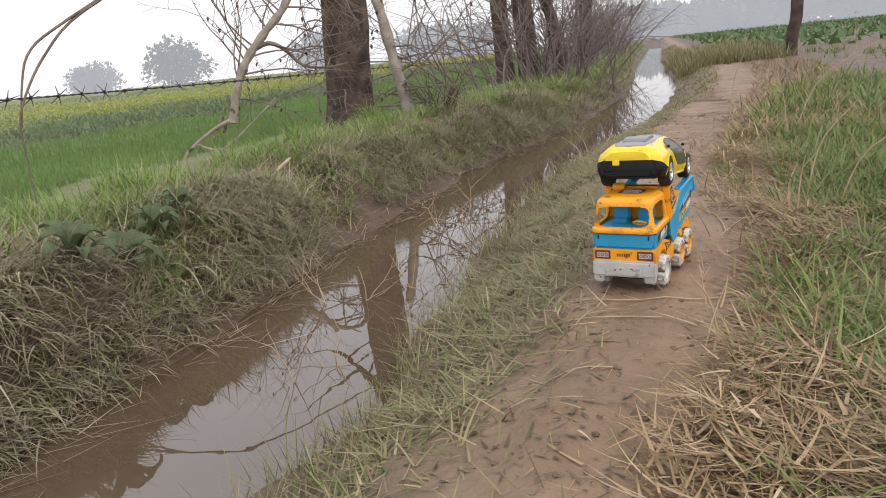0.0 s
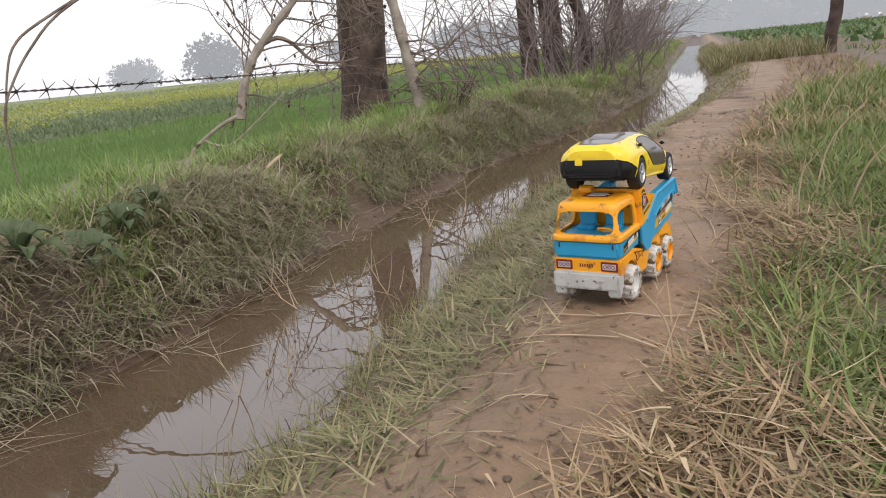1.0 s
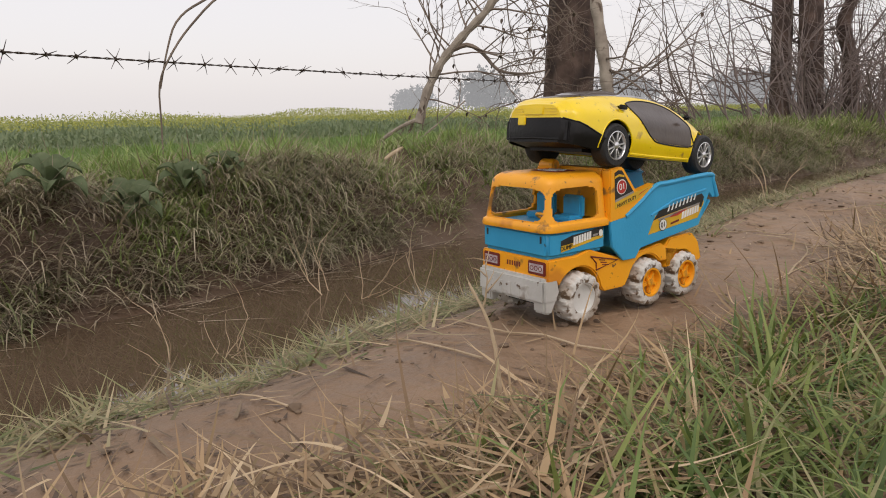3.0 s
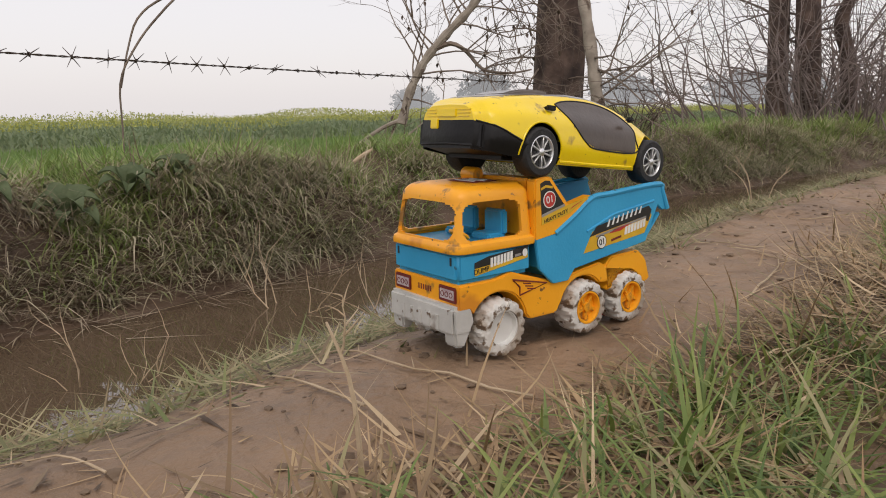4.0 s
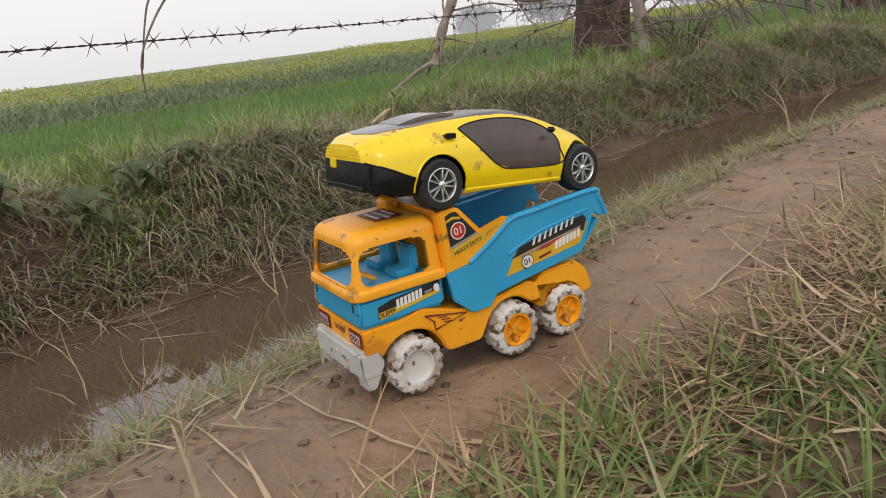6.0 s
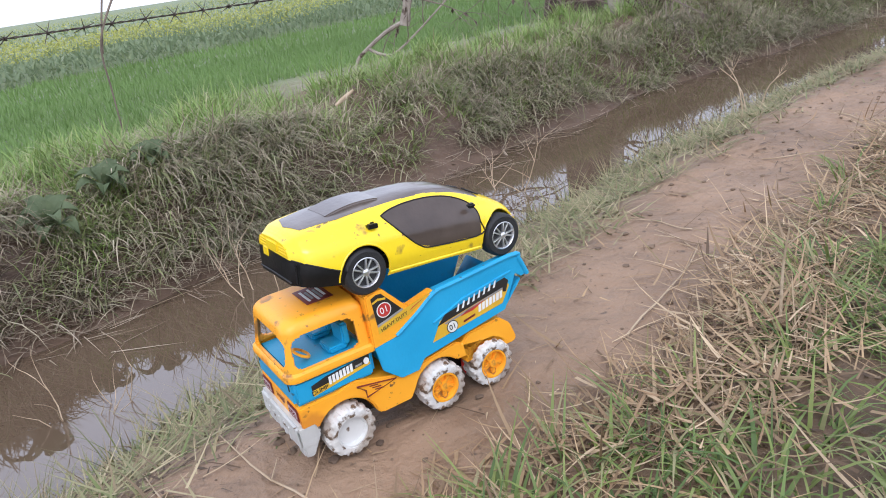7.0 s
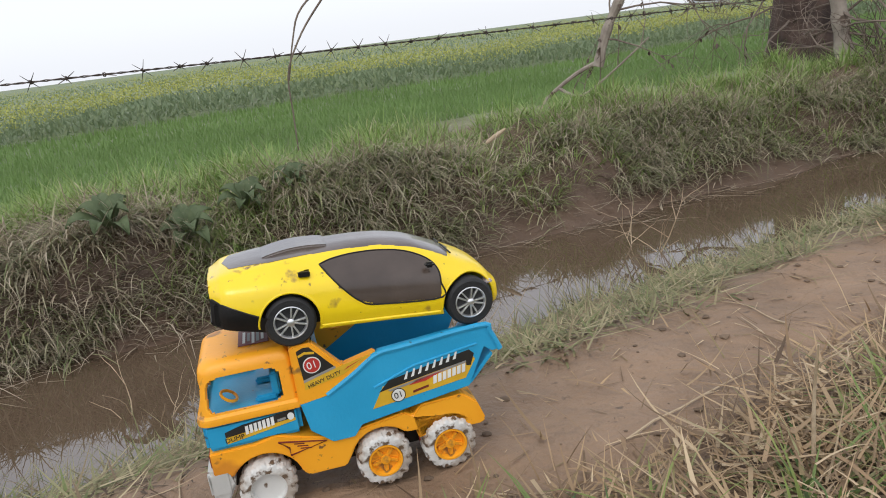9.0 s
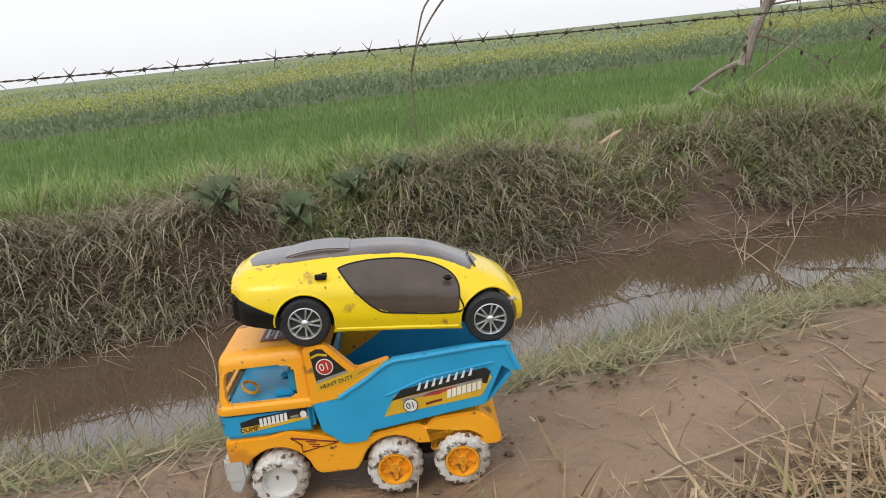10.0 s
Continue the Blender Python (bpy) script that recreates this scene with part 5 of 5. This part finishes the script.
def build_pale_tree():
    x, y = -1.40, 2.78
    z = gz(x, y)
    t = thing("pale_dead_tree", pose(x, y, z), "thin bleached dead tree with peeling bark on the bank", "tree")
    inv = Matrix.Translation((-x, -y, -z))
    P = smooth_line([(x, y, z - 0.04), (-1.425, 2.78, 0.12), (-1.45, 2.79, 0.23), (-1.475, 2.80, 0.34), (-1.505, 2.815, 0.476), (-1.55, 2.83, 0.69), (-1.58, 2.84, 0.80)], 22)
    part("trunk", tube(None, P, [0.060, 0.046, 0.040] + [0.036 - 0.0004 * k + 0.004 * math.sin(k * 1.7) for k in range(18)] + [0.014], 12), M["pale_wood"], t, "pale peeled trunk", m=inv)
    bm = bmesh.new()
    ends = []
    for k in range(10):
        a = prng.uniform(-1.2, 1.2)
        ends.append(twigs(bm, P[5 + k], (math.cos(a), math.sin(a) * 0.5, prng.uniform(-0.2, 0.6)), prng.uniform(0.3, 0.8), 0.006, 2, 0.02))
    for k in range(8):
        a = prng.uniform(2, 4.3)
        ends.append(twigs(bm, P[3 + k], (math.cos(a), math.sin(a) * 0.5, prng.uniform(-0.2, 0.5)), prng.uniform(0.2, 0.5), 0.005, 2, 0.02))
    part("twig_tangle", bm, M["twig"], t, m=inv)
    hang_leaves(t, [inv @ e[-1 - (k % 4)] for k, e in enumerate(ends)])
    bm = bmesh.new()
    for k in range(26):
        a = prng.uniform(0, 6.28)
        twigs(bm, (x + 0.16 + prng.gauss(0, 0.05), y + prng.gauss(0, 0.06), gz(x + 0.16, y) - 0.01), (math.cos(a) * 0.6, math.sin(a) * 0.4, 0.8), prng.uniform(0.15, 0.34), 0.004, 1, 0.04)
    tagged(part("dead_bush", bm, M["dry_leaf"]), "low rust-brown dead bush beside the pale tree", "bush")


def build_limb():
    """The bleached broken limb that hangs from the big tree down to the bank."""
    a = (-2.12, 2.04, 0.166)
    t = thing("broken_limb", pose(*a), "bleached forked limb hanging broken above the bank", "branch")
    inv = Matrix.Translation([-q for q in a])
    main = smooth_line([a, (-2.103, 2.08, 0.307), (-2.065, 2.13, 0.434), (-2.02, 2.17, 0.517), (-1.95, 2.23, 0.614), (-1.88, 2.29, 0.705), (-1.85, 2.33, 0.785)], 22)
    part("limb", tube(None, main, [(0.023 - 0.0002 * k + 0.0035 * math.sin(k * 2.1)) for k in range(22)], 9), M["pale_wood"], t, m=inv)
    top = smooth_line([(-1.875, 2.30, 0.72), (-1.83, 2.36, 0.785), (-1.76, 2.45, 0.805), (-1.80, 2.75, 0.83), (-1.92, 3.12, 0.90)], 14)
    part("limb", tube(None, top, [0.016 - 0.0006 * k + 0.0015 * math.sin(k * 1.9) for k in range(14)], 8), M["pale_wood"], t, "grey bare limb reaching up to the trunk", m=inv)
    side = smooth_line([(-2.02, 2.173, 0.517), (-1.95, 2.222, 0.545), (-1.88, 2.252, 0.506), (-1.80, 2.281, 0.417), (-1.69, 2.343, 0.396), (-1.60, 2.40, 0.41)], 16)
    part("side_limb", tube(None, side, [0.014 - 0.0007 * k for k in range(16)], 7), M["twig"], t, m=inv)
    low = smooth_line([(-2.117, 2.043, 0.19), (-2.20, 1.99, 0.15), (-2.28, 1.93, 0.087), (-2.33, 1.89, 0.032), (-2.345, 1.87, gz(-2.345, 1.87) - 0.01)], 12)
    part("low_fork", tube(None, low, [0.011 - 0.0003 * k for k in range(12)], 7), M["pale_wood"], t, m=inv)
    low2 = smooth_line([(-2.28, 1.93, 0.085), (-2.23, 1.95, 0.055), (-2.16, 1.99, 0.05), (-2.05, 2.08, 0.149), (-1.93, 2.175, 0.272)], 14)
    part("low_fork", tube(None, low2, [0.009 - 0.0004 * k for k in range(14)], 6), M["pale_wood"], t, m=inv)
    bm = bmesh.new()
    ends = []
    for k in range(16):
        w = (-0.5 + prng.gauss(0, 0.25), prng.gauss(0, 0.3), prng.uniform(0.7, 1.2)) if k % 3 else (0.9, 0.3, prng.uniform(-0.4, 0.3))
        ends.append(twigs(bm, main[3 + k], w, prng.uniform(0.35, 0.75), 0.005, 1 if k % 2 else 2, 0.0, 0.5))
    for k in range(7):
        ends.append(twigs(bm, top[3 + k], (prng.uniform(-0.3, 0.9), prng.gauss(0.3, 0.4), prng.uniform(-0.8, 0.2)), prng.uniform(0.2, 0.5), 0.004, 2, 0.05, 0.5))
    for k in range(6):
        ends.append(twigs(bm, side[4 + k], (0.6, 0.1, prng.uniform(-0.5, 0.6)), prng.uniform(0.2, 0.5), 0.004, 1))
    for k in range(5):
        ends.append(twigs(bm, low2[4 + 2 * k], (prng.gauss(0.4, 0.5), 0.1, 0.7), prng.uniform(0.12, 0.3), 0.003, 1))
    part("twig_spray", bm, M["twig"], t, m=inv)
    hang_leaves(t, [inv @ e[-1 - j] for e in ends for j in range(3)])


def build_far_trunks():
    for x, y, r, lx in ((-1.50, 6.15, 0.085, -0.05), (-1.30, 6.2, 0.10, -0.06)):
        t = thing("bank_tree", pose(x, y, gz(x, y)), "slim dark brown tree trunk on the bank", "tree", "trees along the ditch")
        inv = Matrix.Translation((-x, -y, -gz(x, y)))
        part("trunk", trunk(bmesh.new(), x, y, r, 4.2, (lx, 0.02, 1), 10, 0.35, x * 9), M["bark"], t, m=inv)
        bm = bmesh.new()
        for k in range(7):
            a = prng.uniform(0, 6.28)
            twigs(bm, (x + lx * (0.4 + 0.25 * k), y, 0.45 + 0.25 * k), (math.cos(a), math.sin(a) * 0.5, 0.3), prng.uniform(0.6, 1.3), 0.012, 2, 0.03)
        part("branch_spray", bm, M["twig_dark"], t, m=inv)
    # a thin twisted tree and a broken stump in the thicket
    x, y = -1.02, 6.5
    t = thing("bank_tree", pose(x, y, gz(x, y)), "thin twisted dark tree on the bank", "tree", "trees along the ditch")
    P = smooth_line([(0, 0, -0.05), (-0.02, 0, 0.25), (-0.05, 0.02, 0.55), (-0.12, 0, 0.85), (-0.03, 0, 1.15), (-0.10, 0, 1.5), (-0.16, 0.02, 2.2), (-0.1, 0, 3.4)], 28)
    part("trunk", tube(None, P, [0.075 - 0.0016 * k + 0.004 * math.sin(k * 1.3) for k in range(28)], 10), M["bark"], t)
    bm = bmesh.new()
    for k in range(9):
        a = prng.uniform(0, 6.28)
        twigs(bm, P[5 + 2 * k], (math.cos(a), math.sin(a) * 0.5, 0.2), prng.uniform(0.3, 0.8), 0.012, 2, 0.04)
    part("branch_spray", bm, M["twig_dark"], t)
    x, y = -0.95, 8.6
    t = thing("tree_stump", pose(x, y, gz(x, y)), "tall broken grey-brown stump in the thicket", "stump")
    part("trunk", tube(None, smooth_line([(0, 0, -0.05), (0.02, 0, 0.4), (0.03, 0.02, 0.8), (0.06, 0, 1.12)], 14), [0.12] + [0.085 - 0.001 * k + 0.006 * math.sin(k * 1.9) for k in range(12)] + [0.04], 12), M["bark"], t)
    # leafless thicket
    for k in range(26):
        y = 5.2 + 0.42 * k + prng.uniform(-0.2, 0.2)
        x = -1.5 + prng.uniform(-0.35, 0.3) + float(bend(y))
        z = gz(x, y)
        bm = bmesh.new()
        for q in range(15 if k < 12 else 10):
            a = prng.uniform(0, 6.28)
            sp = prng.uniform(0.1, 0.55)
            twigs(bm, (prng.gauss(0, 0.14), prng.gauss(0, 0.14), -0.04), (math.cos(a) * sp, math.sin(a) * sp, 1), prng.uniform(0.6, 1.5) * (1.15 if k < 12 else 1.0), 0.008, 1, prng.uniform(0.03, 0.12))
        tagged(part("bare_shrub", bm, M["twig_dark"], m=pose(x, y, z)), "leafless grey-brown shrub on the ditch bank", "shrub", "shrubs along the ditch")
    # arching leafless switches near the trunks
    for k in range(7):
        x, y = -1.62 + 0.13 * k + prng.uniform(-0.05, 0.05), 4.3 + 0.22 * k
        bm = bmesh.new()
        for q in range(6):
            a = prng.uniform(2.2, 4.0)
            twigs(bm, (prng.gauss(0, 0.08), prng.gauss(0, 0.08), -0.03), (math.cos(a) * 0.5, math.sin(a) * 0.4, 1), prng.uniform(0.7, 1.5), 0.008, 1, 0.085)
        tagged(part("bare_shrub", bm, M["twig_dark"], m=pose(x, y, gz(x, y))), "leafless arching shrub on the ditch bank", "shrub", "shrubs along the ditch")
    x, y = 1.36, 7.8
    t = thing("crooked_trunk", pose(x, y, gz(x, y)), "thin crooked dark trunk beside the crop", "tree")
    part("trunk", tube(None, smooth_line([(0, 0, -0.05), (0.01, 0, 0.2), (0.05, 0, 0.4), (0.06, 0.0, 0.7), (0.1, 0, 1.4), (0.12, 0, 2.6)], 16), [0.085, 0.075, 0.07] + [0.066] * 13, 10), M["bark"], t)
    bm = bmesh.new()
    for k in range(5):
        a = prng.uniform(0, 6.28)
        twigs(bm, (0.1, 0, 1.3 + 0.25 * k), (math.cos(a), math.sin(a), 0.6), 1.0, 0.02, 2)
    part("branch_spray", bm, M["bark"], t)


def wire_at(y):
    return Vector((-1.9 + 0.03 * math.sin(y * 0.8), y, 0.408 - 0.016 * y - 0.006 * math.sin((y + 0.4) * 1.1)))


def build_fence():
    f = thing("barbed_wire", pose(-1.9, 0, 0.39), "rusty twisted barbed wire fastened to the tree", "wire")
    inv = Matrix.Translation((1.9, 0, -0.39))
    for ph in (0, math.pi):
        pts = []
        for k in range(620):
            y = -3.0 + 0.0205 * k
            pts.append(wire_at(y) + 0.0022 * Vector((math.cos(y * 90 + ph), 0, math.sin(y * 90 + ph))))
        part("strand", tube(None, pts, 0.0017, 4), M["wire"], f, m=inv)
    bm = bmesh.new()
    tube(bm, [(0.006 * math.cos(a), 0.004 * (a / 9.4 - 0.7), 0.006 * math.sin(a)) for a in np.linspace(0, 11, 18)], 0.0015, 4)
    for d in ((0.5, 0.45, 0.75), (-0.4, -0.5, -0.8), (0.35, -0.6, 0.7), (-0.5, 0.55, -0.65)):
        v = Vector(d).normalized()
        tube(bm, [v * 0.003, v * 0.036], [0.0019, 0.0008], 4)
    me = bpy.data.meshes.new("barb")
    bm.to_mesh(me)
    bm.free()
    me.materials.append(M["wire"])
    for k in range(112):
        y = -2.6 + 0.103 * k + prng.uniform(-0.012, 0.012)
        part("barb", me, None, f, m=inv @ Matrix.Translation(wire_at(y)) @ Euler((prng.uniform(-0.4, 0.4), prng.uniform(0, 6.28), prng.uniform(-0.4, 0.4))).to_matrix().to_4x4())
    a = (-1.90, 0.52, gz(-1.90, 0.52) + 0.06)
    t = thing("hanging_branch", pose(*a), "thin bare branch caught hanging over the wire", "branch")
    inv = Matrix.Translation([-q for q in a])
    p1 = smooth_line([a, (-1.90, 0.525, 0.20), (-1.895, 0.53, 0.33), (-1.875, 0.575, 0.43), (-1.85, 0.64, 0.52), (-1.81, 0.74, 0.62), (-1.72, 0.95, 0.75), (-1.8, 1.5, 1.0), (-1.93, 3.2, 1.5)], 30)
    part("stem", tube(None, p1, [0.0026 + 0.00009 * k for k in range(30)], 6), M["twig"], t, m=inv)
    p2 = smooth_line([(-1.895, 0.53, 0.31), (-1.89, 0.565, 0.44), (-1.87, 0.60, 0.53), (-1.83, 0.69, 0.60), (-1.72, 0.95, 0.75)], 16)
    part("stem", tube(None, p2, [0.0026 + 0.00015 * k for k in range(16)], 6), M["twig"], t, m=inv)


build_big_tree()
build_pale_tree()
build_limb()
build_far_trunks()
build_fence()


# ---- small things on the path and the banks ----
def build_small():
    for x, y, a, L, r in ((0.10, 0.22, 100, 0.30, 0.0024), (0.16, 0.42, 150, 0.22, 0.002), (-0.02, -0.26, 170, 0.26, 0.002), (0.03, -0.33, 20, 0.17, 0.0018), (0.22, 0.75, 130, 0.26, 0.0024),
                          (-0.08, -0.42, 200, 0.12, 0.0016), (0.09, 0.08, 60, 0.10, 0.0018), (0.06, -0.16, 175, 0.30, 0.0022), (0.18, 0.17, 115, 0.13, 0.0018), (0.02, 0.55, 160, 0.15, 0.0018), (-0.03, 0.95, 15, 0.16, 0.002), (0.12, 1.2, 140, 0.2, 0.0024)):
        d = Vector((math.cos(radians(a)), math.sin(radians(a)), 0))
        q = Vector((-d.y, d.x, 0))
        pts = []
        bow = prng.uniform(-0.12, 0.12)
        for k in range(9):
            p = Vector((x, y, 0)) + d * (L * k / 8) + q * (bow * L * math.sin(k / 8 * math.pi))
            p.z = gz(p.x, p.y) + r + 0.001
            pts.append(p)
        r = r * 0.62
        bm = tube(None, pts, [r * (1 - 0.07 * k) for k in range(9)], 6)
        for k in (3, 5, 6):
            e = pts[k] + (d + q * prng.choice((-0.8, 0.8))).normalized() * prng.uniform(0.015, 0.04)
            e.z = gz(e.x, e.y) + r + 0.004
            tube(bm, [pts[k], e], [r * 0.6, r * 0.35], 5)
        tagged(part("fallen_twig", bm, M["straw_stick"]), "dry pale twig lying on the muddy path", "twig", "twigs on the path")
    for x, y, h, lean in ((0.05, -0.33, 0.09, (-0.1, 0.05)), (0.30, 0.55, 0.20, (0.12, 0.05)), (0.34, 0.42, 0.18, (0.2, -0.05)), (0.42, 1.5, 0.30, (0.25, 0.1)), (0.38, 1.35, 0.24, (-0.05, 0.05)), (0.24, 0.30, 0.13, (0.02, -0.05)), (0.26, 2.1, 0.28, (0.05, 0.0)), (-0.27, 1.45, 0.15, (-0.1, 0.06)), (-0.30, 1.55, 0.13, (-0.18, 0.1)), (-0.25, 1.5, 0.11, (0.14, 0.05))):
        z = gz(x, y)
        pts = smooth_line([(x, y, z - 0.01), (x + lean[0] * 0.3 * h * 4, y + lean[1] * h, z + 0.6 * h), (x + lean[0] * h * 4, y + lean[1] * 2 * h, z + h)], 8)
        bm = tube(None, pts, [0.0022 - 0.0002 * k for k in range(8)], 5)
        twigs(bm, pts[5], (0.4 * lean[0] + 0.3, 0.2, 0.8), 0.4 * h, 0.001, 1)
        tagged(part("dry_stalk", bm, M["straw_stick"]), "dry pale stalk standing in the grass", "stalk", "dry stalks")
    for x, y, h in ((-0.73, 0.24, 0.16), (-0.68, 0.95, 0.18), (-0.64, -0.18, 0.12), (-0.56, 0.36, 0.14)):
        bm = bmesh.new()
        for k in range(4):
            a = prng.uniform(0, 6.28)
            twigs(bm, (0, 0, -0.03), (0.5 * math.cos(a), 0.5 * math.sin(a), 0.8), h * prng.uniform(0.7, 1.5), 0.0022, 1)
        tagged(part("water_twig", bm, M["straw_stick"], m=pose(x, y, -0.2)), "dead twig sticking out of the ditch water", "twig", "twigs in the water")
    # fallen wood on the bank
    x, y = -1.26, 0.9
    pts = [(x + 0.008 * k, y + 0.013 * k, gz(x, y) + 0.055 + 0.009 * k) for k in range(5)]
    tagged(part("wood_piece", tube(None, pts, [0.004, 0.0065, 0.007, 0.006, 0.003], 8), M["straw_stick"]), "weathered piece of wood in the bank grass", "wood")
    # rosettes of broad leaves on the bank
    for x, y, s in ((-1.17, 0.02, 1.15), (-1.20, 0.17, 1.0), (-1.15, -0.14, 1.1), (-1.22, 0.30, 0.85)):
        w = thing("broadleaf_weed", pose(x, y, gz(x, y) + 0.012, 0, 22), "dusty green broad-leaved weed on the bank", "plant", "weeds on the bank")
        for k in range(9):
            a = k * 2.4
            L, wd = 0.065 * s * prng.uniform(0.7, 1.2), 0.016 * s
            bm = bmesh.new()
            rows = []
            for q in range(7):
                f = q / 6
                c = Vector((L * f, 0, 0.05 * s * math.sin(f * 2.4) + 0.005))
                h = wd * math.sin(math.pi * min(0.97, f * 0.9 + 0.08)) * (1 + 0.15 * (q % 2))
                rows.append([bm.verts.new(c + Vector((0, -h, 0.008 * s))), bm.verts.new(c), bm.verts.new(c + Vector((0, h, 0.008 * s)))])
            for r0, r1 in zip(rows, rows[1:]):
                for j in range(2):
                    bm.faces.new((r0[j], r0[j + 1], r1[j + 1], r1[j]))
            part("leaf", bm, M["weed"], w, m=Euler((0, -0.30 + 0.2 * (k % 3), a)).to_matrix().to_4x4())
    # clods of soil on the path and at the water's edge
    bm = bmesh.new()
    for k in range(900):
        u, y = (prng.uniform(-0.2, 0.25), prng.uniform(-1.2, 2.5)) if k % 3 else (prng.choice((-1.05, -0.46)) + prng.gauss(0, 0.03), prng.uniform(-1.2, 3))
        x = u + float(bend(y))
        r = 0.0014 + 0.0055 * prng.random() ** 2
        b = bmesh.new()
        bmesh.ops.create_icosphere(b, subdivisions=1, radius=r)
        for v in b.verts:
            v.co = v.co * prng.uniform(0.7, 1.2)
            v.co.z *= 0.45
        bmesh.ops.translate(b, verts=b.verts[:], vec=(x, y, gz(x, y) + r * 0.2))
        me = bpy.data.meshes.new("tmp")
        b.to_mesh(me)
        b.free()
        bm.from_mesh(me)
        bpy.data.meshes.remove(me)
    tagged(part("soil_crumbs", bm, M["crumb"]), "small dark crumbs of soil on the path", "soil", kind="stuff")


M["straw_stick"] = mat("dry_stalk", [(0.34, 0.25, 0.15), (0.52, 0.41, 0.28)], 25, 0.75, 0.3, 120)
M["crumb"] = mat("soil_crumb", [(0.09, 0.06, 0.04), (0.2, 0.14, 0.09)], 20, 0.9, 0.4, 100)
build_small()


# ---- far trees, their mist painted into the materials as a glow ----
def far_tree(x, y, w, h, label):
    t = thing("far_tree", pose(x, y, -0.05), label, "tree", "far trees")
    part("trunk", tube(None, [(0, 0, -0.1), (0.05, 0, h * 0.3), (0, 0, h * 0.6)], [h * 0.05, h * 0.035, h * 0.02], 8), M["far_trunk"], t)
    n = 3000
    d = rng.normal(0, 1, (n, 3))
    d /= np.linalg.norm(d, axis=1)[:, None]
    lump = 1 + 0.22 * np.sin(d[:, 0] * 5 + x) * np.sin(d[:, 2] * 4 + y) + 0.16 * np.sin(d[:, 0] * 11 + d[:, 2] * 9 + y)
    p = d * (rng.random(n) ** 0.35 * lump)[:, None] * [w * 0.5, w * 0.5, h * 0.47] + [0, 0, h * 0.46]
    V, T = blades(p, uni(0.04, 0.10, n) * w, uni(0.03, 0.07, n) * w, uni(0, 6.28, n), uni(0.3, 2.4, n), uni(-0.5, 0.5, n), 2)
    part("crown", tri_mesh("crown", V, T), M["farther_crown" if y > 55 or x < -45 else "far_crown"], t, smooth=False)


for fx, fy, fw, fh in ((-36.5, 49.5, 4.8, 4.0), (-47, 52, 4.2, 2.9), (-29, 60, 5.5, 3.6), (-22, 72, 8, 3.8), (-16, 66, 5, 3.2)):
    far_tree(fx, fy, fw, fh, "round field tree dim in the mist")
for k in range(17):
    far_tree(-6 + 5.2 * k + prng.uniform(-1, 1), 92 + prng.uniform(-8, 8) - 0.8 * k, prng.uniform(11, 14), prng.uniform(4.8, 6.2) if k > 3 else 4.0, "tree of the far misty wood")
